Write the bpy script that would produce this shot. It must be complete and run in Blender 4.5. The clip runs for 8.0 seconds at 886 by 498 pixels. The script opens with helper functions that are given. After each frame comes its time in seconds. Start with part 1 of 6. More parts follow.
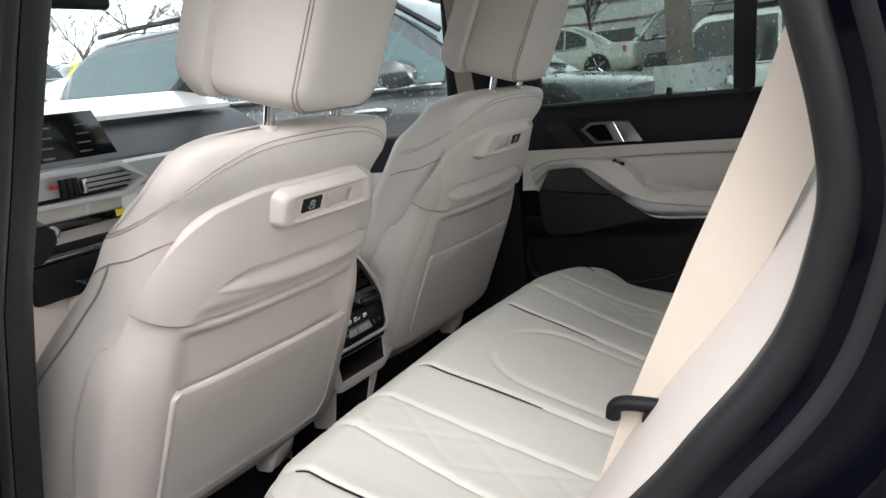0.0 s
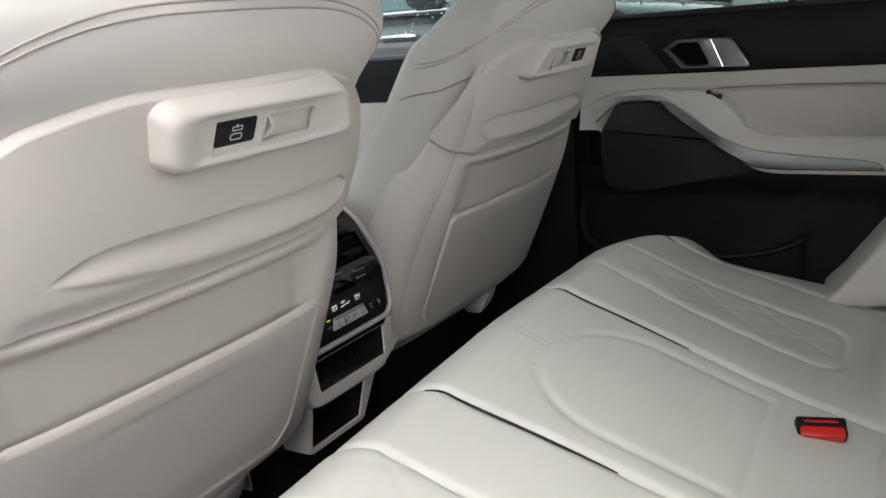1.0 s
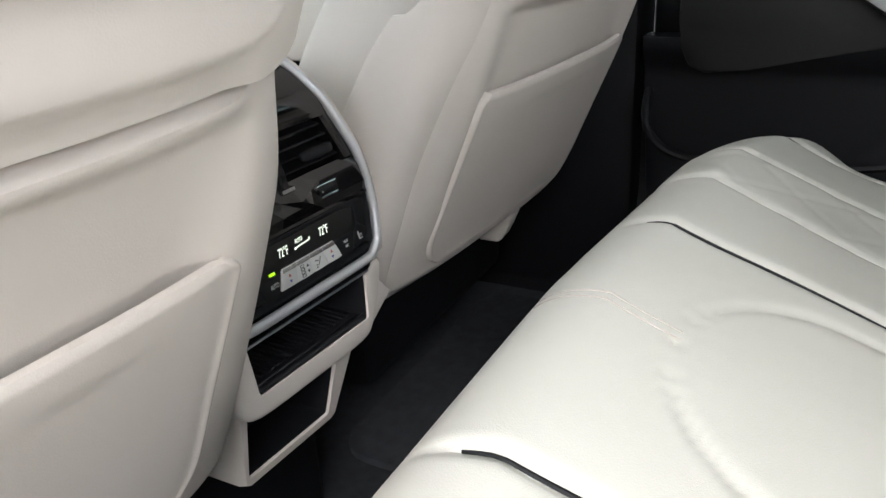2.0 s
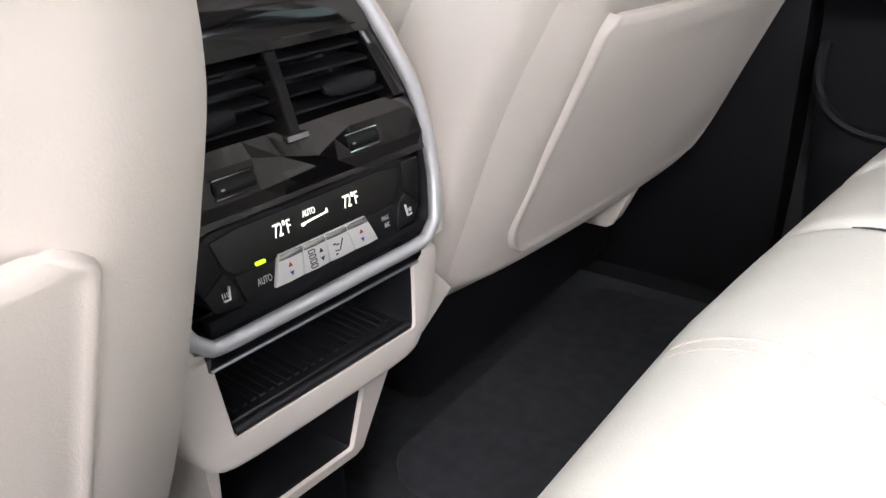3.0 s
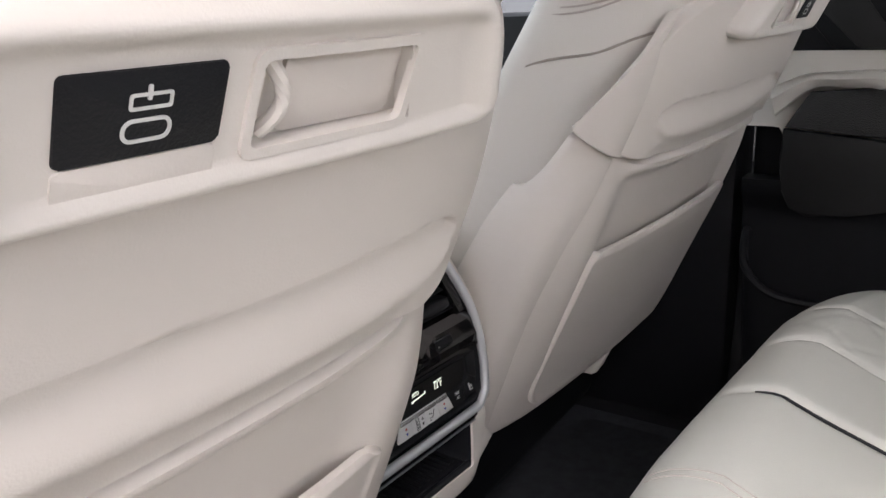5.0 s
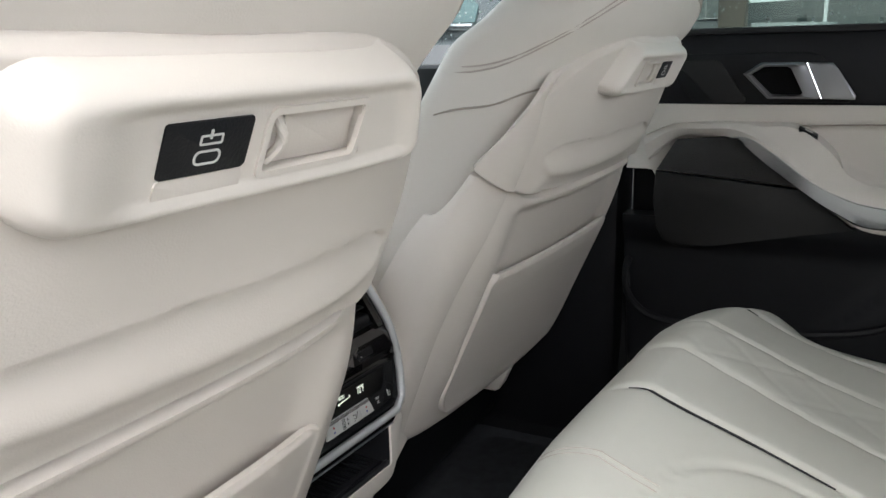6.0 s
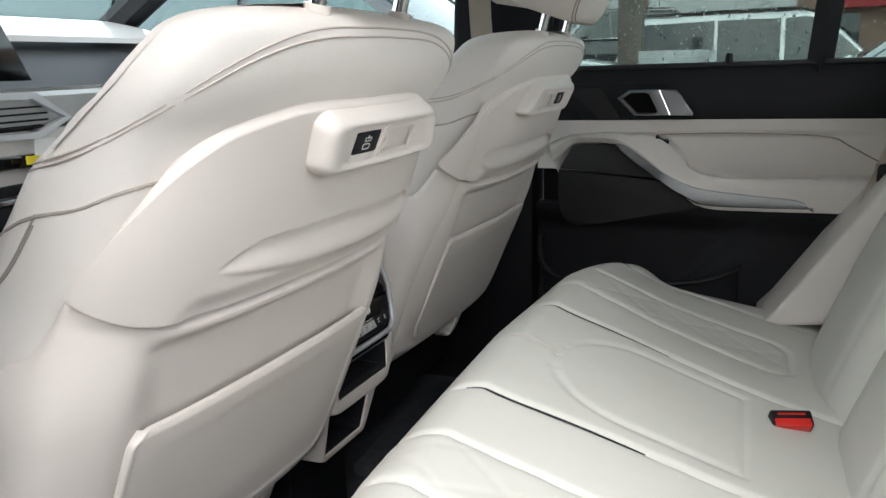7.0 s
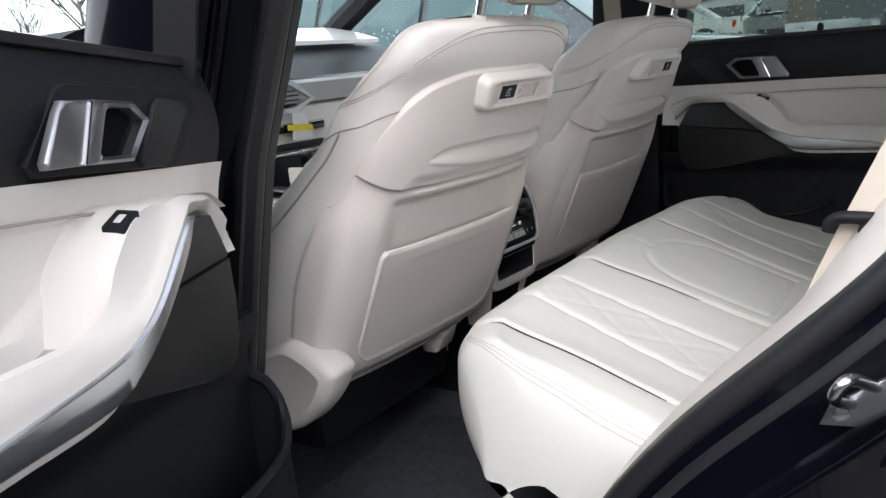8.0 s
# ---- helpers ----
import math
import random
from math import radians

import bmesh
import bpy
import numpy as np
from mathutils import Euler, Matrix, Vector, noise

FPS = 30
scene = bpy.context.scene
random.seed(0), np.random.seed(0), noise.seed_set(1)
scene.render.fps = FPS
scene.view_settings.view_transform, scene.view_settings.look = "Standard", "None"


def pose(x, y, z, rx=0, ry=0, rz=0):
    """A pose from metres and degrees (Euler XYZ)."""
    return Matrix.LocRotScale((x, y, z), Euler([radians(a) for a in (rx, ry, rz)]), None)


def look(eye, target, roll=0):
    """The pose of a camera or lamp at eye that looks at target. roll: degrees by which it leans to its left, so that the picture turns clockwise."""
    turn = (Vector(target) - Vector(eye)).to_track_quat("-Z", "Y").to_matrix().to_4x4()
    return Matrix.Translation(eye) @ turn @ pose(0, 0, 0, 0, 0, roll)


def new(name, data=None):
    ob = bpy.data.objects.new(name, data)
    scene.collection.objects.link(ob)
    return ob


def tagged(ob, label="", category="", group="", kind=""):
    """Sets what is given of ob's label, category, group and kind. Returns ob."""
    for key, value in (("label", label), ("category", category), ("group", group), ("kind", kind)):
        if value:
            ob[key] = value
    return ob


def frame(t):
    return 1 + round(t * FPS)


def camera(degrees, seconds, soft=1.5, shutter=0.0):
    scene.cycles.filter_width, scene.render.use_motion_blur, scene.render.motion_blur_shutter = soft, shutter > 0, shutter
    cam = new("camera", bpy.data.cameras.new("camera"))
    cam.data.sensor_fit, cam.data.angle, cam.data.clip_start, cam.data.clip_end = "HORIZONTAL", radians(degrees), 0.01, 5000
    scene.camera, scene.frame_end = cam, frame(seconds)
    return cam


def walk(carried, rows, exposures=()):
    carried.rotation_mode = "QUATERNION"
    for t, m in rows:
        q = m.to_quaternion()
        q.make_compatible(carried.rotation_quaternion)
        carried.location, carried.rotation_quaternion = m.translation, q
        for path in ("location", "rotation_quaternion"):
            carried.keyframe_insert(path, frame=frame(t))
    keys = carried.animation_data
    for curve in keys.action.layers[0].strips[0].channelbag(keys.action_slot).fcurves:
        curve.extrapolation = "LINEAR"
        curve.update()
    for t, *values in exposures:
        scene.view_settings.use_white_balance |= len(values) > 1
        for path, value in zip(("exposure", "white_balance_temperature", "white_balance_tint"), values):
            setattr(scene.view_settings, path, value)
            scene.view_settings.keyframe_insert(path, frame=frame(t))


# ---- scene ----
cam = camera(58.8, 8.0)
PATH = [
    (0, (-1.253, -0.647, 1.247), (0.481, 0.256, 0.824), -6.3),
    (0.5, (-1.046, -0.55, 1.213), (0.649, 0.401, 0.739), -5.3),
    (1, (-0.834, -0.438, 1.166), (0.826, 0.531, 0.613), -5.0),
    (1.5, (-0.653, -0.289, 1.113), (1.001, 0.609, 0.437), -5.0),
    (1.7, (-0.573, -0.231, 1.087), (1.071, 0.631, 0.342), -4.4),
    (2.8, (-0.293, -0.093, 0.963), (1.173, 0.948, 0.088), -1.7),
    (3, (-0.277, -0.079, 0.965), (1.165, 1.004, 0.099), -2.0),
    (3.5, (-0.284, -0.081, 0.972), (1.146, 1.033, 0.128), -2.1),
    (4, (-0.337, -0.135, 0.996), (1.13, 0.961, 0.192), -2.3),
    (4.5, (-0.425, -0.148, 1.074), (1.121, 0.913, 0.379), -2.3),
    (4.7, (-0.456, -0.144, 1.102), (1.111, 0.922, 0.461), -2.4),
    (5.8, (-0.563, -0.185, 1.128), (1.101, 0.805, 0.625), -2.0),
    (6, (-0.592, -0.197, 1.13), (1.137, 0.678, 0.635), -1.4),
    (6.5, (-0.764, -0.245, 1.154), (1.072, 0.393, 0.681), -1.5),
    (7, (-1.009, -0.309, 1.163), (0.809, 0.387, 0.706), -1.9),
    (7.5, (-1.244, -0.444, 1.15), (0.469, 0.49, 0.709), -3.1),
    (8, (-1.46, -0.583, 1.15), (0.153, 0.506, 0.691), -5.0),
]
walk(cam, [(t, look(eye, target, roll)) for t, eye, target, roll in PATH], exposures=[(0.0, 0.62, 6600, 12), (0.5, 0.54, 6500, 10), (1.0, 0.62, 6500, 10), (1.5, 1.0, 6450, 9), (2.6, 1.8, 6500, 13), (3.5, 2.28, 6600, 17), (4.0, 2.0, 6600, 17), (4.6, 1.25, 6600, 18), (6.0, 1.03, 6500, 9), (6.5, 1.45, 6500, 12), (7.0, 0.87, 6400, 9), (7.5, 0.83, 6350, 10), (8.0, 0.62, 6300, 12)])

# ---- light ----
SUN_ELEV, SUN_ROT = radians(44), radians(253)
world = bpy.data.worlds.new("overcast_sky")
scene.world = world
world.use_nodes = True
wn = world.node_tree
sky = wn.nodes.new("ShaderNodeTexSky")
sky.sky_type, sky.sun_disc = "NISHITA", False
sky.sun_elevation, sky.sun_rotation = SUN_ELEV, SUN_ROT
sky.air_density, sky.dust_density, sky.ozone_density = 1.0, 1.5, 1.0
soften = wn.nodes.new("ShaderNodeHueSaturation")
soften.inputs["Saturation"].default_value = 0.20
wn.links.new(sky.outputs[0], soften.inputs["Color"])
wn.links.new(soften.outputs[0], wn.nodes["Background"].inputs[0])
wn.nodes["Background"].inputs[1].default_value = 0.15
soften.inputs["Value"].default_value = 2.6
sun = new("sun", bpy.data.lights.new("sun", "SUN"))
sun.data.energy, sun.data.angle, sun.data.color = 0.75, radians(40), (1.0, 0.955, 0.90)
sun.matrix_world = look((-8, -2.5, 8.9), (0, 0, 0.8))


# ---- materials ----
def material(name, base, rough=0.5, metal=0.0, vary=0.12, scale=12.0, bump=0.0, bscale=400.0, spec=0.5, coat=0.0, pattern="noise", second=None, wave=0.0):
    m = bpy.data.materials.new(name)
    m.use_nodes = True
    t = m.node_tree
    b = t.nodes["Principled BSDF"]
    b.inputs["Roughness"].default_value, b.inputs["Metallic"].default_value = rough, metal
    b.inputs["Specular IOR Level"].default_value, b.inputs["Coat Weight"].default_value = spec, coat
    co = t.nodes.new("ShaderNodeTexCoord")
    broad = t.nodes.new("ShaderNodeTexNoise")
    broad.inputs["Scale"].default_value, broad.inputs["Detail"].default_value = scale, 6
    t.links.new(co.outputs["Object"], broad.inputs["Vector"])
    mix = t.nodes.new("ShaderNodeMix")
    mix.data_type = "RGBA"
    other = second or tuple(c * (1 - vary) for c in base)
    mix.inputs["A"].default_value, mix.inputs["B"].default_value = (*base, 1), (*other, 1)
    t.links.new(broad.outputs["Fac"], mix.inputs["Factor"])
    t.links.new(mix.outputs["Result"], b.inputs["Base Color"])
    ramp = t.nodes.new("ShaderNodeMapRange")
    ramp.inputs["To Min"].default_value, ramp.inputs["To Max"].default_value = max(0.02, rough * 0.85), min(1, rough * 1.15)
    t.links.new(broad.outputs["Fac"], ramp.inputs["Value"])
    t.links.new(ramp.outputs["Result"], b.inputs["Roughness"])
    if bump:
        if pattern == "voronoi":
            grain = t.nodes.new("ShaderNodeTexVoronoi")
            out = grain.outputs["Distance"]
        else:
            grain = t.nodes.new("ShaderNodeTexNoise")
            grain.inputs["Detail"].default_value = 3
            out = grain.outputs["Fac"]
        grain.inputs["Scale"].default_value = bscale
        t.links.new(co.outputs["Object"], grain.inputs["Vector"])
        bp = t.nodes.new("ShaderNodeBump")
        bp.inputs["Strength"].default_value, bp.inputs["Distance"].default_value = bump, 0.001
        t.links.new(out, bp.inputs["Height"])
        t.links.new(bp.outputs[0], b.inputs["Normal"])
        if wave:
            # soft undulation of stretched hide
            slow = t.nodes.new("ShaderNodeTexNoise")
            slow.inputs["Scale"].default_value, slow.inputs["Detail"].default_value = 16.0, 2
            t.links.new(co.outputs["Object"], slow.inputs["Vector"])
            soft = t.nodes.new("ShaderNodeBump")
            soft.inputs["Strength"].default_value, soft.inputs["Distance"].default_value = wave, 0.006
            t.links.new(slow.outputs["Fac"], soft.inputs["Height"])
            t.links.new(soft.outputs[0], bp.inputs["Normal"])
    return m


def glass(name, tint=(0.9, 0.95, 0.94), power=5.0, rough=0.0):
    m = bpy.data.materials.new(name)
    m.use_nodes = True
    t = m.node_tree
    t.nodes.remove(t.nodes["Principled BSDF"])
    clear, gloss, mix = t.nodes.new("ShaderNodeBsdfTransparent"), t.nodes.new("ShaderNodeBsdfGlossy"), t.nodes.new("ShaderNodeMixShader")
    clear.inputs[0].default_value, gloss.inputs["Roughness"].default_value = (*tint, 1), rough
    fr = t.nodes.new("ShaderNodeLayerWeight")
    lift = t.nodes.new("ShaderNodeMath")
    lift.operation = "POWER"
    lift.inputs[1].default_value = power
    t.links.new(fr.outputs["Facing"], lift.inputs[0])
    scale = t.nodes.new("ShaderNodeMath")
    scale.operation = "MULTIPLY_ADD"
    scale.inputs[1].default_value, scale.inputs[2].default_value = 0.45, 0.03
    t.links.new(lift.outputs[0], scale.inputs[0])
    t.links.new(scale.outputs[0], mix.inputs[0])
    t.links.new(clear.outputs[0], mix.inputs[1])
    t.links.new(gloss.outputs[0], mix.inputs[2])
    t.links.new(mix.outputs[0], t.nodes["Material Output"].inputs[0])
    return m


def glow(name, color, power):
    m = bpy.data.materials.new(name)
    m.use_nodes = True
    b = m.node_tree.nodes["Principled BSDF"]
    b.inputs["Base Color"].default_value = (*color, 1)
    b.inputs["Emission Color"].default_value, b.inputs["Emission Strength"].default_value = (*color, 1), power
    return m


LEATHER = material("cream_leather", (0.71, 0.668, 0.622), 0.48, vary=0.06, scale=6, bump=0.12, bscale=900, pattern="voronoi", spec=0.38, wave=0.25)
BENCH = material("pale_cream_leather", (0.665, 0.66, 0.615), 0.48, vary=0.06, scale=6, bump=0.12, bscale=900, pattern="voronoi", spec=0.38, wave=0.25)
SHELL = material("cream_seat_shell_vinyl", (0.675, 0.620, 0.572), 0.42, vary=0.05, scale=5, bump=0.15, bscale=900, spec=0.4, wave=0.10)
PLASTIC = material("cream_plastic", (0.70, 0.65, 0.60), 0.4, vary=0.04, scale=8, bump=0.12, bscale=1100, spec=0.4)
PALE_THREAD = material("pale_pink_thread", (0.52, 0.46, 0.42), 0.8)
THREAD = material("stitching_thread", (0.36, 0.32, 0.28), 0.8)
BLACK = material("black_soft_plastic", (0.0080, 0.0086, 0.0110), 0.55, vary=0.25, scale=9, bump=0.3, bscale=900, spec=0.25)
DOORTOP = material("dark_grey_door_vinyl", (0.0095, 0.0100, 0.0130), 0.55, vary=0.15, scale=9, bump=0.35, bscale=900, spec=0.3)
GREYPANEL = material("dark_grey_speaker_panel", (0.0165, 0.0165, 0.0175), 0.5, vary=0.15, scale=9, bump=0.3, bscale=900, spec=0.3)
DARK = material("dark_grey_plastic", (0.012, 0.0122, 0.0135), 0.5, vary=0.2, scale=10, bump=0.25, bscale=900, spec=0.2)
SPEAKER = material("speaker_mesh", (0.024, 0.024, 0.025), 0.45, vary=0.15, scale=20, bump=0.8, bscale=700, pattern="voronoi")
RUBBER = material("black_rubber_seal", (0.013, 0.013, 0.0155), 0.45, vary=0.2, scale=14, bump=0.15, bscale=300)
# darker copy of the black plastic, with the shade of deep recesses in its colour
VOID = material("unlit_black_plastic", (0.0045, 0.0046, 0.005), 0.7, vary=0.2, scale=10, spec=0.1)
CARPET = material("black_carpet", (0.064, 0.068, 0.078), 0.95, vary=0.5, scale=60, bump=1.0, bscale=700, spec=0.1)
GLOSS = material("piano_black", (0.008, 0.007, 0.008), 0.08, vary=0.1, scale=5, coat=0.5)
CHROME = material("satin_chrome", (0.60, 0.60, 0.61), 0.26, metal=1.0, vary=0.05, scale=20)
POLISHED = material("polished_chrome", (0.85, 0.85, 0.86), 0.07, metal=1.0, vary=0.05, scale=20)
SATIN = material("satin_silver_frame", (0.72, 0.73, 0.75), 0.38, metal=0.55, vary=0.04, scale=20)
PALEGLOSS = material("white_dash_sheet", (0.82, 0.83, 0.83), 0.35, vary=0.1, scale=5, spec=1.0, coat=1.0)
STRIP = material("silver_door_strip", (0.60, 0.62, 0.65), 0.24, metal=0.88, vary=0.05, scale=20)
SILVER = material("brushed_silver_trim", (0.55, 0.56, 0.58), 0.17, metal=1.0, vary=0.05, scale=20)
HANDLE = material("grey_metal_handle", (0.33, 0.34, 0.36), 0.34, metal=1.0, vary=0.05, scale=20)
PAINT = material("navy_black_car_paint", (0.0022, 0.0026, 0.0052), 0.10, vary=0.2, scale=3, coat=0.10, spec=0.10)
RED = material("red_buckle_button", (0.62, 0.02, 0.015), 0.35, vary=0.1, scale=30)
ARROW_RED = material("red_arrow", (0.45, 0.03, 0.02), 0.5)
ARROW_BLUE = material("blue_arrow", (0.03, 0.06, 0.35), 0.5)
WEBBING = material("beige_belt_webbing", (0.60, 0.53, 0.45), 0.7, vary=0.08, scale=30, bump=0.15, bscale=900)
BUTTON = material("silver_button", (0.62, 0.62, 0.61), 0.35, vary=0.05, scale=20)
SCREEN_TEXT = material("faint_screen_text", (0.16, 0.17, 0.19), 0.4)
SCREEN = material("dark_screen", (0.006, 0.006, 0.007), 0.12, vary=0.1, scale=4)
HEADLINER = material("grey_headliner_cloth", (0.55, 0.53, 0.49), 0.95, vary=0.08, scale=20, bump=0.4, bscale=500)
DASHTOP = material("grey_dashboard_vinyl", (0.038, 0.041, 0.046), 0.38, vary=0.15, scale=8, bump=0.3, bscale=700)
PALE_TRIM = material("pale_aluminium_trim", (0.55, 0.56, 0.55), 0.35, metal=0.2, vary=0.08, scale=18)
PAPER = material("white_paper_tag", (0.8, 0.8, 0.78), 0.8)
YELLOW = material("yellow_tag_band", (0.75, 0.62, 0.02), 0.7)
LIT = glow("display_digits", (0.92, 1.0, 0.86), 0.35)
GREEN = glow("green_indicator", (0.45, 1.0, 0.02), 0.4)
CLEAR = glass("clear_window_glass", power=9.0)
TINTED = glass("tinted_window_glass", (0.44, 0.50, 0.48))
WATER = material("rain_drops", (0.95, 0.97, 0.98), 0.02, vary=0.0, spec=0.5)
wt = WATER.node_tree
through_drop, drop_mix = wt.nodes.new("ShaderNodeBsdfTranslucent"), wt.nodes.new("ShaderNodeMixShader")
drop_mix.inputs[0].default_value = 0.75
wt.links.new(wt.nodes["Principled BSDF"].outputs[0], drop_mix.inputs[1])
wt.links.new(through_drop.outputs[0], drop_mix.inputs[2])
wt.links.new(drop_mix.outputs[0], wt.nodes["Material Output"].inputs["Surface"])
WATER.node_tree.nodes["Principled BSDF"].inputs["Transmission Weight"].default_value = 0.2
WATER.node_tree.nodes["Principled BSDF"].inputs["IOR"].default_value = 1.33


# ---- building helpers ----
def thing(name, at, label, category, group="", kind=""):
    ob = new(name)
    ob.location = at
    ob.empty_display_size = 0.05
    return tagged(ob, label, category, group, kind)


def base_of(ob):
    p = Vector((0, 0, 0))
    while ob is not None:
        p += ob.location
        ob = ob.parent
    return p


def part(name, bm, mat, parent, label="", smooth=True):
    """Links a bmesh in world places as one mesh under a thing or a part."""
    me = bpy.data.meshes.new(name)
    bmesh.ops.recalc_face_normals(bm, faces=bm.faces)
    bmesh.ops.translate(bm, verts=bm.verts, vec=-base_of(parent))
    bm.to_mesh(me)
    bm.free()
    me.materials.append(mat)
    if smooth:
        me.shade_smooth()
        me.set_sharp_from_angle(angle=radians(42))
    ob = new(name, me)
    ob.parent = parent
    return tagged(ob, label)


def alone(name, bm, mat, at, label, category, kind="", group="", smooth=True):
    """A thing that is one mesh."""
    me = bpy.data.meshes.new(name)
    bmesh.ops.recalc_face_normals(bm, faces=bm.faces)
    bmesh.ops.translate(bm, verts=bm.verts, vec=-Vector(at))
    bm.to_mesh(me)
    bm.free()
    me.materials.append(mat)
    if smooth:
        me.shade_smooth()
        me.set_sharp_from_angle(angle=radians(42))
    ob = new(name, me)
    ob.location = at
    return tagged(ob, label, category, group, kind)


def box(x0, x1, y0, y1, z0, z1, bevel=0.0, seg=2, fn=None):
    bm = bmesh.new()
    bmesh.ops.create_cube(bm, size=1.0)
    for v in bm.verts:
        v.co = Vector(((x0 + x1) / 2 + v.co.x * (x1 - x0), (y0 + y1) / 2 + v.co.y * (y1 - y0), (z0 + z1) / 2 + v.co.z * (z1 - z0)))
    if bevel:
        bmesh.ops.bevel(bm, geom=bm.edges[:], offset=bevel, segments=seg, profile=0.5, affect="EDGES")
    if fn:
        for v in bm.verts:
            v.co = Vector(fn(*v.co))
    return bm


def plate(outline, fn, t0, t1, bevel=0.0, seg=2):
    """A flat shape with the outline [(a, b)], thick from t0 to t1; fn(a, b, t) gives the place."""
    bm = bmesh.new()
    low = [bm.verts.new((a, b, t0)) for a, b in outline]
    top = [bm.verts.new((a, b, t1)) for a, b in outline]
    n = len(outline)
    bm.faces.new(low[::-1])
    face = bm.faces.new(top)
    for i in range(n):
        bm.faces.new((low[i], low[(i + 1) % n], top[(i + 1) % n], top[i]))
    if bevel:
        bmesh.ops.bevel(bm, geom=list(face.edges), offset=bevel, segments=seg, profile=0.5, affect="EDGES")
    for v in bm.verts:
        v.co = Vector(fn(*v.co))
    return bm


def rounded(a0, a1, b0, b1, r, n=5):
    """The outline of a rectangle with rounded corners."""
    out = []
    for ca, cb, s in ((a1 - r, b0 + r, -90), (a1 - r, b1 - r, 0), (a0 + r, b1 - r, 90), (a0 + r, b0 + r, 180)):
        for i in range(n + 1):
            w = radians(s + 90 * i / n)
            out.append((ca + r * math.cos(w), cb + r * math.sin(w)))
    return out


def ring_plate(outer, inner, fn, t0, t1):
    """A frame between two outlines of as many points."""
    bm = bmesh.new()
    n = len(outer)
    rows = []
    for pts, t in ((outer, t0), (outer, t1), (inner, t1), (inner, t0)):
        rows.append([bm.verts.new(Vector(fn(a, b, t))) for a, b in pts])
    for k in range(4):
        p, q = rows[k], rows[(k + 1) % 4]
        for i in range(n):
            bm.faces.new((p[i], p[(i + 1) % n], q[(i + 1) % n], q[i]))
    return bm


def skin(fn, nu, nv, depth=0.004, toward=None):
    """A thick curved sheet: fn(a, b) for a, b in 0..1 gives the outer side; toward(a, b) the way to the inner one."""
    bm = bmesh.new()
    p = [[Vector(fn(i / nu, j / nv)) for j in range(nv + 1)] for i in range(nu + 1)]
    def inward(i, j):
        if toward:
            return Vector(toward(i / nu, j / nv)).normalized()
        a = p[min(i + 1, nu)][j] - p[max(i - 1, 0)][j]
        b = p[i][min(j + 1, nv)] - p[i][max(j - 1, 0)]
        return -a.cross(b).normalized()
    top = [[bm.verts.new(p[i][j]) for j in range(nv + 1)] for i in range(nu + 1)]
    low = [[bm.verts.new(p[i][j] + inward(i, j) * depth) for j in range(nv + 1)] for i in range(nu + 1)]
    for i in range(nu):
        for j in range(nv):
            bm.faces.new((top[i][j], top[i + 1][j], top[i + 1][j + 1], top[i][j + 1]))
            bm.faces.new((low[i][j], low[i][j + 1], low[i + 1][j + 1], low[i + 1][j]))
    for i in range(nu):
        bm.faces.new((top[i][0], low[i][0], low[i + 1][0], top[i + 1][0]))
        bm.faces.new((top[i][nv], top[i + 1][nv], low[i + 1][nv], low[i][nv]))
    for j in range(nv):
        bm.faces.new((top[0][j], top[0][j + 1], low[0][j + 1], low[0][j]))
        bm.faces.new((top[nu][j], low[nu][j], low[nu][j + 1], top[nu][j + 1]))
    return bm


def loft(rings, cap=True, closed=False):
    bm = bmesh.new()
    rows = [[bm.verts.new(Vector(p)) for p in r] for r in rings]
    n = len(rows[0])
    for k in range(len(rows) if closed else len(rows) - 1):
        a, b = rows[k], rows[(k + 1) % len(rows)]
        for i in range(n):
            bm.faces.new((a[i], a[(i + 1) % n], b[(i + 1) % n], b[i]))
    if cap and not closed:
        bm.faces.new(rows[0][::-1])
        bm.faces.new(rows[-1])
    return bm


def smooth_line(points, n=8):
    """A Catmull-Rom line through the points."""
    p = [Vector(q) for q in points]
    p = [2 * p[0] - p[1]] + p + [2 * p[-1] - p[-2]]
    out = []
    for k in range(1, len(p) - 2):
        for i in range(n):
            t = i / n
            a, b, c, d = p[k - 1], p[k], p[k + 1], p[k + 2]
            out.append(0.5 * (2 * b + (c - a) * t + (2 * a - 5 * b + 4 * c - d) * t * t + (3 * b - a - 3 * c + d) * t ** 3))
    out.append(p[-2])
    return out


def tube(points, r, sides=8, taper=None, closed=False, flat=1.0, up=(0, 0, 1)):
    rings = []
    n = len(points)
    for i, q in enumerate(points):
        q = Vector(q)
        a, b = Vector(points[max(i - 1, 0)]), Vector(points[min(i + 1, n - 1)])
        if closed:
            a, b = Vector(points[(i - 1) % n]), Vector(points[(i + 1) % n])
        d = (b - a).normalized()
        s = d.cross(Vector(up))
        if s.length < 1e-4:
            s = d.cross(Vector((1, 0, 0)))
        s.normalize()
        w = s.cross(d)
        rr = r * (taper(i / (n - 1)) if taper else 1)
        rings.append([q + s * rr * math.cos(k * math.tau / sides) + w * rr * flat * math.sin(k * math.tau / sides) for k in range(sides)])
    return loft(rings, closed=closed)


def lerp(table, x):
    """Smooth value from a table [(x, y)]."""
    if x <= table[0][0]:
        return table[0][1]
    for (x0, y0), (x1, y1) in zip(table, table[1:]):
        if x <= x1:
            t = (x - x0) / (x1 - x0)
            return y0 + (y1 - y0) * t
    return table[-1][1]


def curve_value(table, n=8):
    """The table made smooth."""
    return [(p.x, p.y) for p in smooth_line([(a, b, 0) for a, b in table], n)]


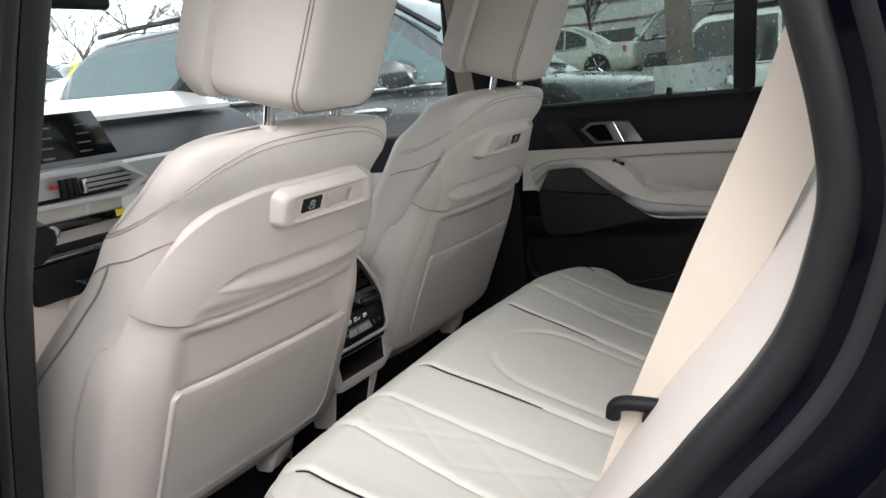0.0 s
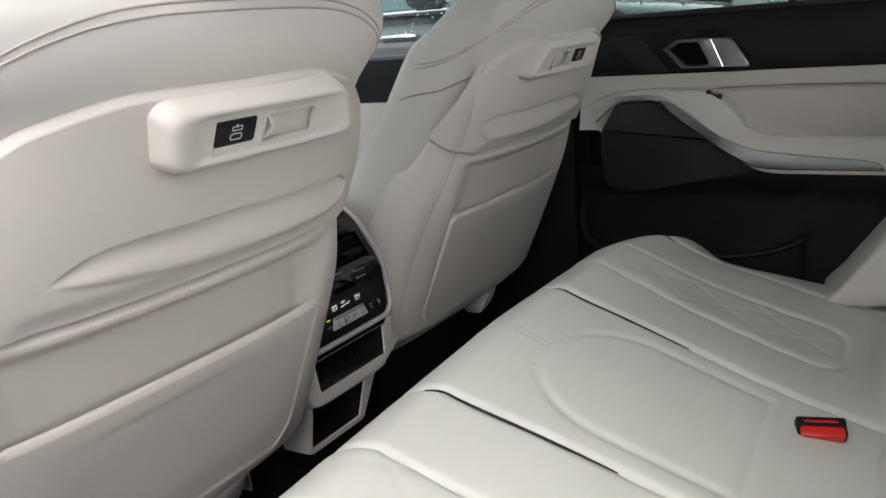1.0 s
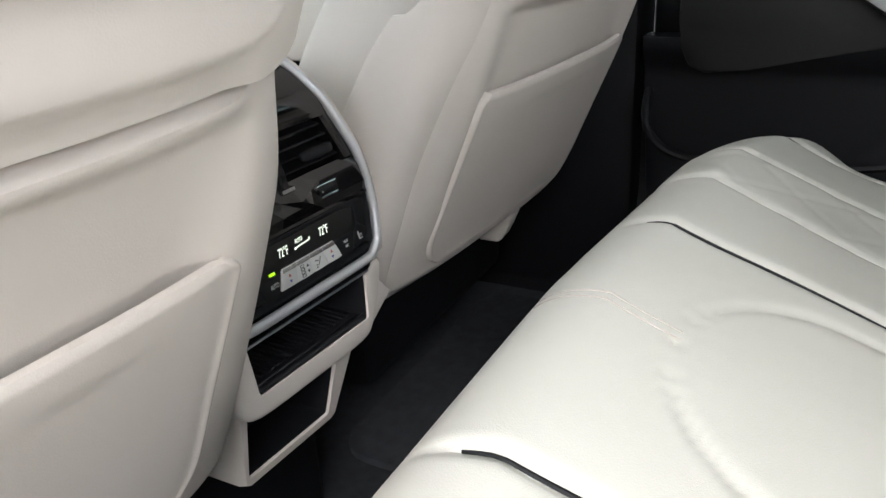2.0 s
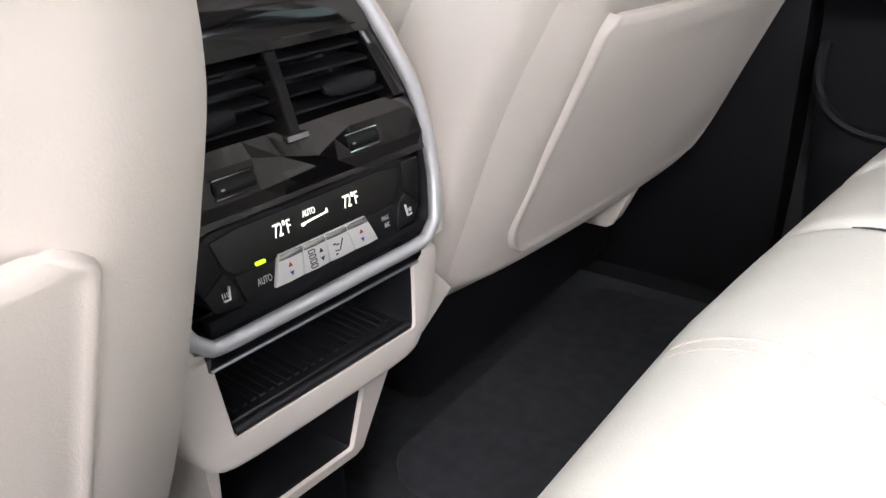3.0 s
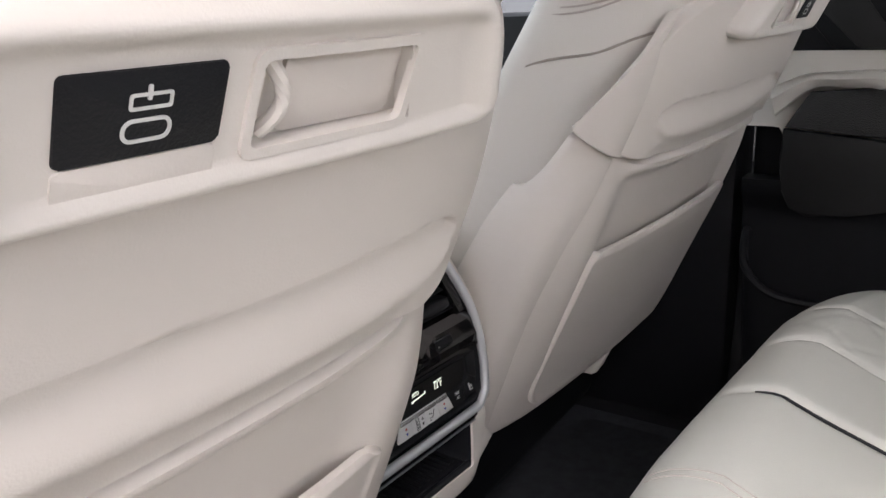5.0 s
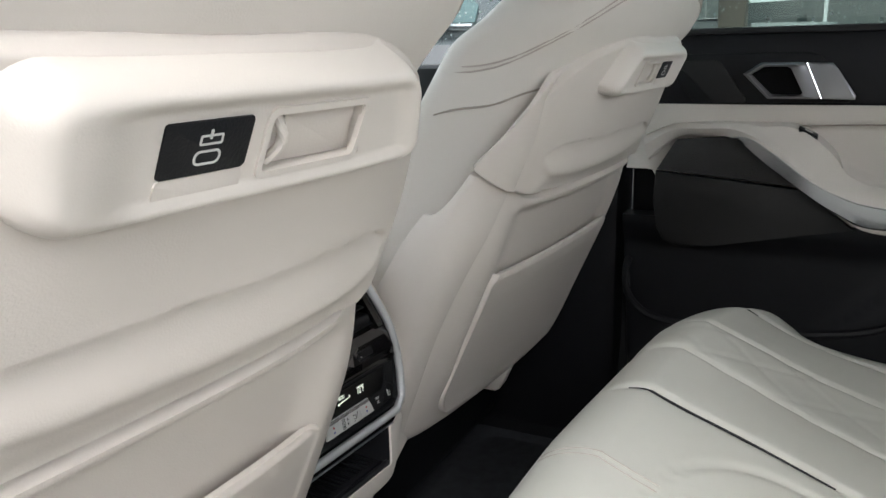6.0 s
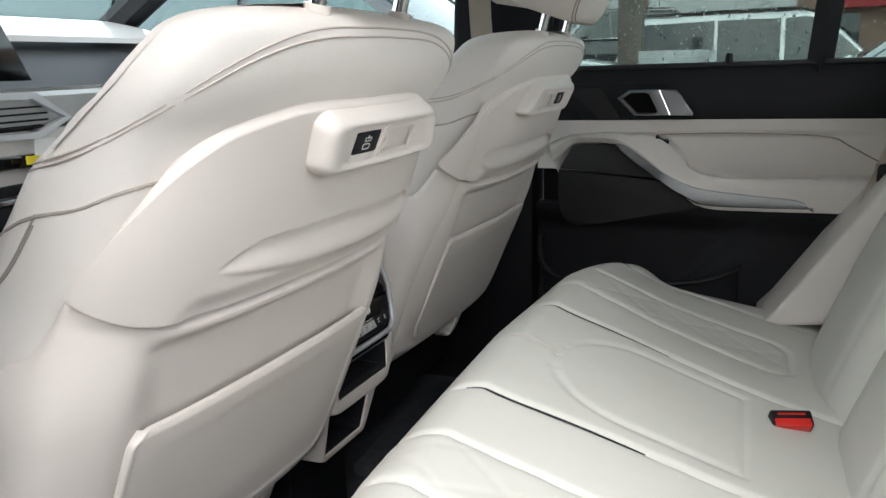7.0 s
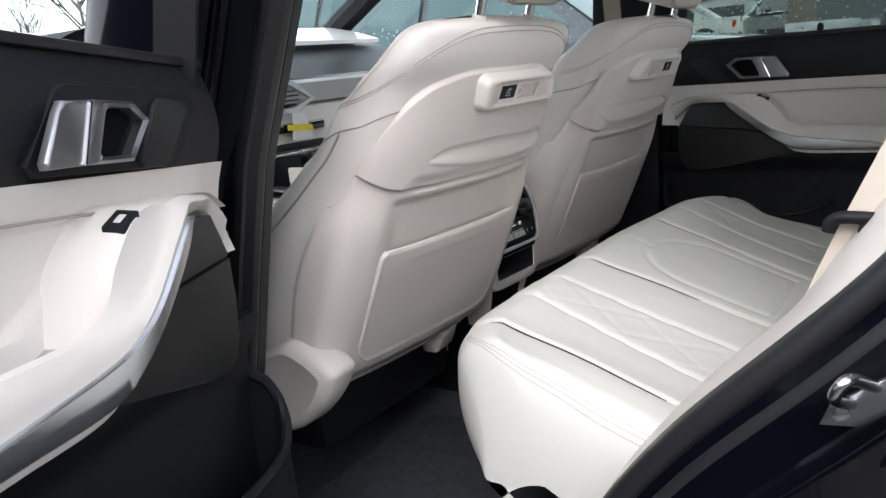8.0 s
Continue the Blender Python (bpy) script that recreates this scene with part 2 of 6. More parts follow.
# ---- front seats ----
def dense(outline, n=3):
    out = []
    for (a, b), (c, d) in zip(outline, outline[1:] + outline[:1]):
        for i in range(n):
            out.append((a + (c - a) * i / n, b + (d - b) * i / n))
    return out


def bend(u, w, r):
    """How far the back has curved forward at u."""
    p = 1.2 + 0.87 * w / r
    return -r * (1 - max(0.0, 1 - min(1.0, abs(u) / w) ** p) ** (1 / p)) - 0.007 * (u / w) ** 2


def section(s, w, r, d=0.0):
    """Across the back of a seat, s from -1 to 1: a flat middle, a round corner and a straight flank."""
    length = (w - r) + math.pi / 2 * r + d
    a = abs(s) * length
    if a < w - r:
        u = a
    elif a < w - r + math.pi / 2 * r:
        u = w - r + r * math.sin((a - (w - r)) / r)
    else:
        return math.copysign(w, s), -r - (a - (w - r) - math.pi / 2 * r) - 0.007
    return math.copysign(u, s), bend(u, w, r)


SEAT_W = [(-0.09, 0.246), (-0.06, 0.253), (0.0, 0.258), (0.1, 0.257), (0.2, 0.254), (0.3, 0.246), (0.40, 0.240), (0.455, 0.232), (0.48, 0.227), (0.505, 0.220), (0.528, 0.210), (0.542, 0.198), (0.551, 0.172), (0.557, 0.130), (0.561, 0.065)]
SEAT_R = [(-0.09, 0.058), (0.1, 0.062), (0.26, 0.072), (0.32, 0.078), (0.40, 0.078), (0.455, 0.074), (0.50, 0.063), (0.53, 0.050), (0.55, 0.034), (0.561, 0.015)]
FRONT = [(-0.07, -0.19), (0.05, -0.225), (0.15, -0.225), (0.25, -0.21), (0.32, -0.19), (0.40, -0.165), (0.475, -0.145), (0.53, -0.125), (0.548, -0.115), (0.561, -0.09)]
REAR = [(-0.07, -0.05), (-0.03, -0.032), (0.05, -0.030), (0.26, -0.030), (0.31, -0.018), (0.43, -0.013), (0.465, -0.008), (0.485, -0.002), (0.51, -0.002), (0.535, -0.008), (0.550, -0.022), (0.561, -0.050)]
PUFF = [(-0.06, 0.016), (0.1, 0.018), (0.3, 0.016), (0.40, 0.012), (0.48, 0.010), (0.53, 0.006), (0.561, 0.0)]
# how much less the bolsters reach forward
INNER = [(-0.09, 0.0), (0.28, 0.015), (0.36, 0.005), (0.42, -0.005), (0.48, -0.005), (0.56, -0.01)]
OUTER = [(-0.09, -0.07), (0.15, -0.05), (0.25, 0.0), (0.33, 0.03), (0.42, 0.04), (0.50, 0.05), (0.54, 0.045), (0.56, 0.03)]
FLANK = [(-0.09, 0.055), (0.02, 0.083), (0.115, 0.098), (0.19, 0.092), (0.24, 0.083), (0.315, 0.066)]
# the pressed tongue across the shell: its upper and its lower edge
TONGUE_TOP = [(-0.150, 0.338), (-0.118, 0.355), (-0.08, 0.3585), (-0.045, 0.359), (0.065, 0.3575), (0.145, 0.3555), (0.168, 0.352), (0.181, 0.346), (0.187, 0.338)]
TONGUE_LOW = [(-0.150, 0.338), (-0.10, 0.333), (-0.044, 0.327), (0.05, 0.3225), (0.14, 0.3220), (0.168, 0.3245), (0.181, 0.330), (0.187, 0.338)]


def gauss(d, w):
    return math.exp(-(d / w) ** 2)


def smoothstep(a, b, x):
    t = min(1, max(0, (x - a) / (b - a)))
    return t * t * (3 - 2 * t)


def even(points, times=4):
    """A line with its small kinks drawn out."""
    p = [Vector(q) for q in points]
    for _ in range(times):
        p = [p[0]] + [(a + 2 * b + c) / 4 for a, b, c in zip(p, p[1:], p[2:])] + [p[-1]]
    return p


def sheet(us, vs, fn, depth, way):
    """A thick sheet over the given steps of two parameters."""
    nu, nv = len(us) - 1, len(vs) - 1
    return skin(lambda a, b: fn(us[round(a * nu)], vs[round(b * nv)]), nu, nv, depth, lambda a, b: way)


def steps(a, b, n, extra=()):
    return sorted([a + (b - a) * i / n for i in range(n + 1)] + list(extra))


def front_seat(cx, sg, label):
    way = (0, 0.915, 0.403)

    def at(u, v, n):
        """Across, up along and out of the seat's back, which stands a little askew."""
        return (cx + u * sg, 0.19 - 0.403 * v - 0.915 * n - 0.07 * u * sg, 0.70 + 0.915 * v - 0.403 * n)

    def lt(u, v, n):
        """The same for the leather, whose top lies level."""
        return at(u, v + 0.44 * min(0, n) * smoothstep(0.38, 0.53, v), n)

    seat = thing("car_seat", (cx, 0.45, 0.40), label, "car seat", "front seats")
    wide, radius, front, rear = curve_value(SEAT_W, 4), curve_value(SEAT_R, 4), curve_value(FRONT, 4), curve_value(REAR, 4)
    wid = lambda v: lerp(wide, v)
    rad = lambda v: lerp(radius, v)

    # leather backrest, a little slimmer than the shell that it carries
    slim = lambda v: 0.013 * smoothstep(0.52, 0.40, v) + 0.007 * gauss(v - 0.27, 0.07)
    rings = []
    levels = [-0.06 + 0.56 * i / 34 for i in range(34)] + [0.50 + 0.061 * (i / 14) for i in range(15)]
    for v in levels:
        nb, nf = lerp(rear, v), lerp(front, v)
        w, r = wid(v) - slim(v), rad(v)
        ring = []
        for k in range(33):
            u, n = section(1 - k / 16, w, r)
            ring.append(lt(u, v, max(n + nb, nf + 0.03)))
        for k in range(1, 20):
            f = math.pi * k / 20
            c, s = math.cos(f), math.sin(f)
            nfs = nf + lerp(INNER, v) * smoothstep(0.1, -0.7, c) + lerp(OUTER, v) * smoothstep(-0.1, 0.7, c)
            n0 = max(-r - 0.007 + nb, nfs + 0.03)
            puff = (lerp(PUFF, v) + 0.004 * smoothstep(0.52, 0.40, v)) * math.sin(min(1, s * 1.4) * math.pi / 2)
            ring.append(lt(-(w + puff) * math.copysign(abs(c) ** (0.7 if c > 0 else 0.5), c), v, n0 + (nfs - n0) * s ** 0.8 + 0.035 * (1 - abs(c)) ** 2 * smoothstep(0.5, 0.3, v)))
        rings.append(ring)
    back = part("backrest", loft(rings), LEATHER, seat)

    def flank_at(side, v, s):
        """On the leather flank, s from 0 at the back's corner towards the front."""
        w, r, nb, nf = wid(v) - slim(v), rad(v), lerp(rear, v), lerp(front, v)
        c = math.sqrt(1 - s * s)
        nf += lerp(OUTER if side < 0 else INNER, v) * smoothstep(-0.1, 0.7, c)
        n0 = max(-r - 0.007 + nb, nf + 0.03)
        puff = (lerp(PUFF, v) + 0.004 * smoothstep(0.52, 0.40, v)) * math.sin(min(1, s * 1.4) * math.pi / 2)
        return lt(side * ((w + puff) * c ** 0.7 + 0.0008), v, n0 + (nf - n0) * s ** 0.8 + 0.035 * (1 - c) ** 2 * smoothstep(0.5, 0.3, v))
    # stitched seams over the shoulders
    STITCH = curve_value([(0.0, 0.537), (0.35, 0.535), (0.55, 0.527), (0.71, 0.509), (0.85, 0.475), (0.97, 0.424), (1.0, 0.405)], 4)
    for dv in (-0.004, 0.004):
        line = []
        for i in range(81):
            s = -1 + 2 * i / 80
            v = lerp(STITCH, abs(s)) + dv
            u, n = section(s, wid(v) - slim(v), rad(v))
            line.append(lt(u, v, max(n + lerp(rear, v), lerp(front, v) + 0.03) + 0.0004))
        ends = [[flank_at(side, 0.405 + dv - 0.030 * i / 10, 0.07 * i) for i in range(1, 11)] for side in (-1, 1)]
        part("seam", tube(even(ends[0][::-1] + line + ends[1]), 0.0010, 5), PALE_THREAD, back)
    for side in (-1, 1):
        line = []
        for i in range(20):
            s = 0.62 + 0.38 * i / 19
            v = lerp([(0.62, 0.417), (0.75, 0.412), (0.86, 0.396), (1.0, 0.362)], s)
            u, n = section(side * s, wid(v) - slim(v), rad(v))
            line.append(lt(u, v, n + lerp(rear, v) + 0.0005))
        line += [flank_at(side, 0.362 - 0.060 * (i / 12) ** 0.85, 0.8 * i / 12) for i in range(1, 13)]
        part("seam", tube(even(line), 0.0013, 5), THREAD, back)
    for dv in (0.0, 0.009):
        line = [flank_at(-1, 0.350 + dv - 0.0085 * i, 0.016 * i) for i in range(26)]
        part("seam", tube(even(line), 0.0009, 5), THREAD, back)

    # hard shell, upper half, with the pressed tongue
    tongue_top, tongue_low = curve_value(TONGUE_TOP, 6), curve_value(TONGUE_LOW, 6)
    TOP = curve_value([(0.0, 0.475), (0.2, 0.476), (0.34, 0.473), (0.5, 0.458), (0.57, 0.446), (0.64, 0.430), (0.69, 0.417), (0.75, 0.3995), (0.82, 0.3785), (0.88, 0.356), (0.92, 0.335), (0.945, 0.318)], 4)

    def joint_v(s):
        """Where the two halves of the shell meet."""
        return 0.2945 + 0.0185 * max(0, (min(abs(s), 0.945) - 0.66) / 0.285) ** 1.2

    def upper(s, b):
        top, low_v = lerp(TOP, abs(s)), joint_v(s)
        v = low_v + (top - low_v) * b
        u, n = section(s, 0.241, 0.085 + 0.030 * smoothstep(0.34, 0.47, v))
        off = 0.004
        if -0.150 < u < 0.187:
            hi, lo = lerp(tongue_top, u), lerp(tongue_low, u)
            tall = max(0.0005, hi - lo)
            f = (v - lo) / tall
            deep = smoothstep(0.0, 0.024, tall)
            if f > 0:
                inside = (0.0026 - 0.0086 * smoothstep(0.0, 0.92, f)) * deep
                off += inside * smoothstep(1.06, 0.97, f) if f > 0.9 else inside
            else:
                off += 0.0026 * deep * smoothstep(-0.30, 0.0, f)
        # the middle falls back towards the joint
        off -= 0.0050 * smoothstep(0.322, 0.300, v) * smoothstep(0.180, 0.150, abs(u))
        edge = min((0.945 - abs(s)) * 0.3, top - v)
        sink = 0.007 * (1 - smoothstep(0, 0.006, edge)) ** 2 + 0.007 * (1 - smoothstep(0, 0.0045, v - low_v)) ** 2
        turn = math.pi / 2 * smoothstep(0.55, 0.92, abs(s))
        u -= math.copysign(sink * math.sin(turn), u)
        off -= sink * math.cos(turn)
        return at(u, v, n + off)

    def inward(a, b):
        """Into the seat, round its corners."""
        s = 2 * a - 1
        k = smoothstep(0.55, 0.85, abs(s))
        return (-math.copysign(sg * k, s), 0.915 * (1.02 - k), 0.403 * (1.02 - k))
    part("upper_shell", skin(lambda a, b: upper(0.945 * (2 * a - 1), 1 - (1 - b) ** 1.25), 150, 110, 0.012, inward), SHELL, seat)

    def shell_n(u, v):
        return bend(u, wid(v), rad(v)) - 0.006

    flank_deep = curve_value(FLANK, 6)

    def lower(s, b):
        top = joint_v(s) - 0.0020
        v = -0.09 + (top + 0.09) * (1 - (1 - b) ** 1.35)
        less = 0.008 * smoothstep(0.20, 0.295, v)
        r, w = max(rad(v) + less, 0.085 * smoothstep(0.2, 0.295, v)), wid(v) - less
        deep = lerp(flank_deep, v) - 0.007
        part_of = ((w - r) + r * math.acos(1 - deep / r)) / (w - r + math.pi / 2 * r) if deep < r else 1.0
        u, n = section(s * part_of, w, r, max(0.0, deep - r))
        off = -0.006 + 0.005 * smoothstep(0.262, 0.284, v) * smoothstep(0.19, 0.16, abs(u))
        # the middle lies deeper than the side columns
        off -= 0.0095 * smoothstep(0.200, 0.150, abs(u)) * smoothstep(0.286, 0.262, v) * smoothstep(0.04, 0.10, v)
        off += 0.0032 * gauss(abs(u) - 0.203, 0.026) * smoothstep(0.30, 0.24, v) * smoothstep(-0.02, 0.06, v)
        sink = 0.009 * (1 - smoothstep(0, 0.006, top - v)) ** 2
        turn = math.pi / 2 * smoothstep(0.55, 0.85, abs(s))
        u -= math.copysign(sink * math.sin(turn) + 0.004 * smoothstep(0.975, 1.0, abs(s)), u)
        off -= sink * math.cos(turn) + 0.030 * smoothstep(-0.030, -0.09, v)
        return at(u, v, n + off)

    part("lower_shell", skin(lambda a, b: lower(2 * a - 1, b), 110, 80, 0.008, inward), SHELL, seat)

    # map pocket: a stiff panel with a beaded rim, open along its top
    def pocket(a, b):
        low, top = -0.024, 0.1905
        v = low + (top - low) * b
        c = 0.050
        hw = 0.189 - (c - math.sqrt(max(0, c * c - max(0, c - (v - low)) ** 2))) - 0.012 * (1 - min(1, (top - v) / 0.012)) ** 2
        s = math.sin((2 * a - 1) * math.pi / 2)
        hw *= 1.045 if s * sg > 0 else 1.0
        u = s * hw
        rim = min((1 - abs(s)) * hw, v - low)
        off = 0.003 - 0.0045 * smoothstep(0.02, 0.12, v) * (1 - s * s) + 0.0050 * smoothstep(0.05, 0.18, v) * (1 - 0.75 * s * s) - 0.0014 * smoothstep(0.168, 0.155, v) * (1 - s * s)
        off += 0.0016 * gauss(rim - 0.006, 0.003) - 0.009 * (1 - smoothstep(0, 0.0035, rim))
        off -= 0.003 * (1 - smoothstep(0, 0.003, top - v)) ** 2
        return at(u, v, shell_n(u, v) + off)
    part("map_pocket", skin(pocket, 84, 60, 0.004, lambda a, b: way), SHELL, seat)
    # release module: a thick rim round a shallow dish, with a sunk latch window
    def face(u, v, t):
        return at(u, v, t + 0.003 - 0.35 * max(0, abs(u) - 0.05) ** 2)
    U0, U1, V0, V1 = -0.083, 0.131, 0.4125, 0.4725

    def module_at(u, v):
        skew = u + (0.016 * (0.443 - v) / 0.03) * smoothstep(0.0, U1, u) - 0.005 * (v - 0.443) / 0.03 * smoothstep(-0.04, U0, u)
        # depth inside the rounded outline gives the rise of the rim
        c = 0.019
        px, pv = max(0, U0 + c - u, u - U1 + c), max(0, V0 + c - v, v - V1 + c)
        inside = c - math.hypot(px, pv)
        q = min(1, max(0, inside / 0.0135))
        rise = (1 - (1 - q) ** 2.3) ** 0.5 if inside > 0 else 0.0
        dish = smoothstep(-0.066, -0.036, u) * smoothstep(0.121, 0.106, u) * smoothstep(0.4180, 0.4265, v) * smoothstep(0.4640, 0.4555, v)
        hole = 1.0 if 0.0172 < u < 0.0770 and 0.4272 < v < 0.4528 else 0.0
        return face(skew, v, -0.010 + 0.0275 * rise - 0.0055 * dish - 0.0055 * hole)
    mod = part("release_module", sheet(steps(U0, U1, 70, (0.0168, 0.0176, 0.0766, 0.0774)), steps(V0, V1, 40, (0.4268, 0.4276, 0.4524, 0.4532)), module_at, 0.004, way), PLASTIC, seat)
    part("recess_rim", ring_plate(rounded(0.0150, 0.0792, 0.4250, 0.4550, 0.004), rounded(0.0180, 0.0762, 0.4280, 0.4520, 0.0025), face, 0.0105, 0.0132), PLASTIC, mod)
    part("latch_door", plate(rounded(0.030, 0.0755, 0.4285, 0.4515, 0.003), face, 0.0055, 0.0080, 0.0008), SHELL, mod)
    part("latch_tab", tube([face(0.0235 + 0.004 * math.sin(i / 8 * math.pi), 0.4300 + 0.020 * i / 8, 0.0085 + 0.003 * math.sin(i / 8 * math.pi)) for i in range(9)], 0.0022, 8), PLASTIC, mod)
    key = part("button", plate(rounded(-0.033, 0.0075, 0.4325, 0.4530, 0.0015), face, 0.0100, 0.0129, 0.0005), BLACK, mod, "black button with a pale outlined symbol")
    part("button_step", plate(rounded(-0.033, 0.0075, 0.4170, 0.4320, 0.002), face, 0.0090, 0.0126, 0.0006), SHELL, mod)
    sym = lambda u, v, t: face(u - 0.0125, v, t)
    part("symbol", ring_plate(rounded(-0.0062, 0.0062, 0.4360, 0.4418, 0.0026, 4), rounded(-0.0053, 0.0053, 0.4369, 0.4409, 0.0018, 4), sym, 0.0127, 0.0132), BUTTON, key)
    part("symbol", ring_plate(rounded(-0.0048, 0.0058, 0.4437, 0.4477, 0.0008, 3), rounded(-0.0040, 0.0050, 0.4445, 0.4469, 0.0004, 3), sym, 0.0127, 0.0132), BUTTON, key)
    part("symbol", plate(rounded(-0.0006, 0.0004, 0.4460, 0.4495, 0.0003, 2), sym, 0.0127, 0.0133), BUTTON, key)

    # headrest on two posts
    head = part("headrest", loft([[at(uu, vv - 0.020, n) for uu, vv in rounded(-hw, hw, v0, v1, r, 6)] for n, hw, v0, v1, r in
        ((0.018, 0.055, 0.625, 0.745, 0.03), (0.017, 0.072, 0.608, 0.765, 0.035), (0.012, 0.083, 0.598, 0.776, 0.035), (0.0, 0.090, 0.592, 0.782, 0.034),
         (-0.04, 0.105, 0.590, 0.79, 0.032), (-0.085, 0.121, 0.588, 0.795, 0.03), (-0.095, 0.118, 0.592, 0.79, 0.03))]), LEATHER, seat)
    part("front_pad", loft([[at(uu, vv - 0.020, n) for uu, vv in rounded(-hw, hw, v0, v1, r, 6)] for n, hw, v0, v1, r in
        ((-0.093, 0.118, 0.59, 0.795, 0.03), (-0.097, 0.130, 0.582, 0.808, 0.035), (-0.115, 0.136, 0.578, 0.815, 0.04), (-0.14, 0.130, 0.582, 0.81, 0.045), (-0.155, 0.10, 0.60, 0.79, 0.05))]), LEATHER, head)
    for grow in (0.0, 0.006):
        line = [at(uu, vv - 0.020, 0.0095 - 0.7 * grow) for uu, vv in dense(rounded(-0.0855 - 0.3 * grow, 0.0855 + 0.3 * grow, 0.5955 - 0.5 * grow, 0.7785 + 0.5 * grow, 0.034, 6), 2)]
        part("seam", tube(line, 0.0010, 5, closed=True), THREAD, head)
    for side in (-1, 1):
        part("headrest_post", tube([at(side * 0.069, v, -0.032 - (v - 0.53) * 0.15) for v in (0.52, 0.56, 0.61)], 0.0072, 14), POLISHED, seat, "polished chrome headrest post")
        part("post_collar", tube([at(side * 0.069, v, -0.032 - (v - 0.53) * 0.15) for v in (0.515, 0.5445)], 0.0112, 14), PLASTIC, seat)

    # seat cushion, recliner cover, base
    def cushion(a, b):
        s, w = 2 * a - 1, 0.25
        y = 0.33 + 0.42 * b
        z = 0.70 + 0.035 * b - 0.02 * math.exp(-((y - 0.45) / 0.15) ** 2) + 0.03 * abs(s) ** 3 - 0.12 * max(0, abs(s) - 0.93) / 0.07 - 0.08 * smoothstep(0.93, 1, b)
        return (cx + s * w, y, z)
    part("seat_cushion", skin(cushion, 30, 20, 0.06, lambda a, b: (0, 0, -1)), LEATHER, seat)
    out = -1 if cx < 0 else 1
    side_x = cx + out * 0.258
    grow, dy = (0.93, 0.016) if cx < 0 else (0.6, 0.10)
    rim = [(p.x, p.y) for p in smooth_line([(0.335, 0.725, 0), (0.285, 0.748, 0), (0.247, 0.758, 0), (0.200, 0.742, 0), (0.162, 0.716, 0), (0.166, 0.694, 0), (0.190, 0.654, 0), (0.25, 0.602, 0), (0.33, 0.578, 0), (0.385, 0.586, 0), (0.42, 0.64, 0), (0.40, 0.70, 0), (0.335, 0.725, 0)], 4)][:-1]
    part("recliner_cover", loft([[(side_x + out * d, 0.290 + dy + (y - 0.290) * k * grow, 0.665 + (z - 0.665) * k * grow) for y, z in rim]
                 for d, k in ((-0.05, 0.90), (-0.03, 1.0), (0.006, 1.0), (0.014, 0.965), (0.020, 0.88), (0.0225, 0.80), (0.0229, 0.79), (0.0217, 0.77))]), PLASTIC, seat)
    part("valance", box(cx - 0.20, cx + 0.20, 0.29, 0.70, 0.52, 0.63, 0.02), BLACK, seat)
    part("wire_cover", box(0, 1, 0, 1, 0, 1, 0.25, 3, fn=lambda a, b, c: (cx + 0.095 + 0.085 * a, 0.245 + 0.05 * b - 0.02 * c + 0.02 * a, 0.592 + 0.045 * c + 0.01 * math.sin(9 * a))), SHELL, seat)
    for dx in (-0.17, 0.17):
        part("seat_rail", box(cx + dx - 0.025, cx + dx + 0.025, 0.43, 0.80, 0.408, 0.53, 0.012), BLACK, seat)
    return seat


front_seat(-0.372, 1, "cream leather driver's seat with a moulded seat-back pocket")
front_seat(0.375, -1, "cream leather front passenger seat with a moulded seat-back pocket")


# ---- rear bench ----
bench = thing("rear_bench", (0, -0.35, 0.42), "cream leather rear bench with quilted seats and dark piping", "car seat")


def seam_depth(x, y):
    """How deep the seams and quilting lie at a place of the cushion."""
    d = 0.0
    a = abs(x)
    pipe = 0.172 - 0.06 * max(0, -y - 0.02)
    d += 0.006 * gauss(a - pipe, 0.006) * smoothstep(0.03, -0.02, y)
    pipe2 = 0.535
    d += 0.006 * gauss(a - pipe2, 0.006)
    # tongue in the middle
    if y > -0.33:
        half = 0.118 * math.sqrt(max(0, 1 - (1 - min(1, max(0, (-y - 0.086) / 0.105))) ** 2)) - 0.04 * max(0, (-y - 0.2))
        if y < -0.084:
            d += 0.0032 * gauss(a - half, 0.0065)
    if a < 0.12:
        d += 0.004 * gauss(y + 0.332, 0.004)
    # quilted tongue of the outer seats
    q = a - 0.352
    hw = 0.050 + 0.028 * min(1, max(0, -y) / 0.4)
    far = max(0.0, -y - 0.36)
    dist = abs(q) - hw if far == 0 else math.hypot(max(0, abs(q) - hw + 0.045), far) - 0.045 if abs(q) > hw - 0.045 else far - 0.045
    if abs(q) < 0.10 and y > -0.43:
        d += 0.0042 * gauss(dist, 0.0045)
        if dist < 0:
            k = 27
            g1, g2 = abs(math.sin(k * (q * 1.5 + y))), abs(math.sin(k * (q * 1.5 - y)))
            d += 0.0010 * (gauss(g1, 0.17) + gauss(g2, 0.17)) * smoothstep(0.0, -0.012, dist) - 0.0015 * smoothstep(0, -0.02, dist)
    return d


def bench_top(x, y):
    z = 0.787 + 0.25 * y - 0.022 * smoothstep(-0.10, -0.40, y)
    a = abs(x)
    z -= 0.010 * gauss(a - 0.355, 0.11) * smoothstep(-0.04, -0.2, y)
    if x < 0:
        z += 0.010 * smoothstep(0.47, 0.58, a) * smoothstep(-0.02, -0.2, y)
    return z


AHEAD = curve_value([(-0.642, -0.105), (-0.60, -0.045), (-0.53, -0.013), (-0.43, 0.0), (0.0, 0.0), (0.1, -0.004), (0.2, -0.013), (0.3, -0.023), (0.4, -0.035), (0.5, -0.057), (0.56, -0.09), (0.642, -0.15)], 4)


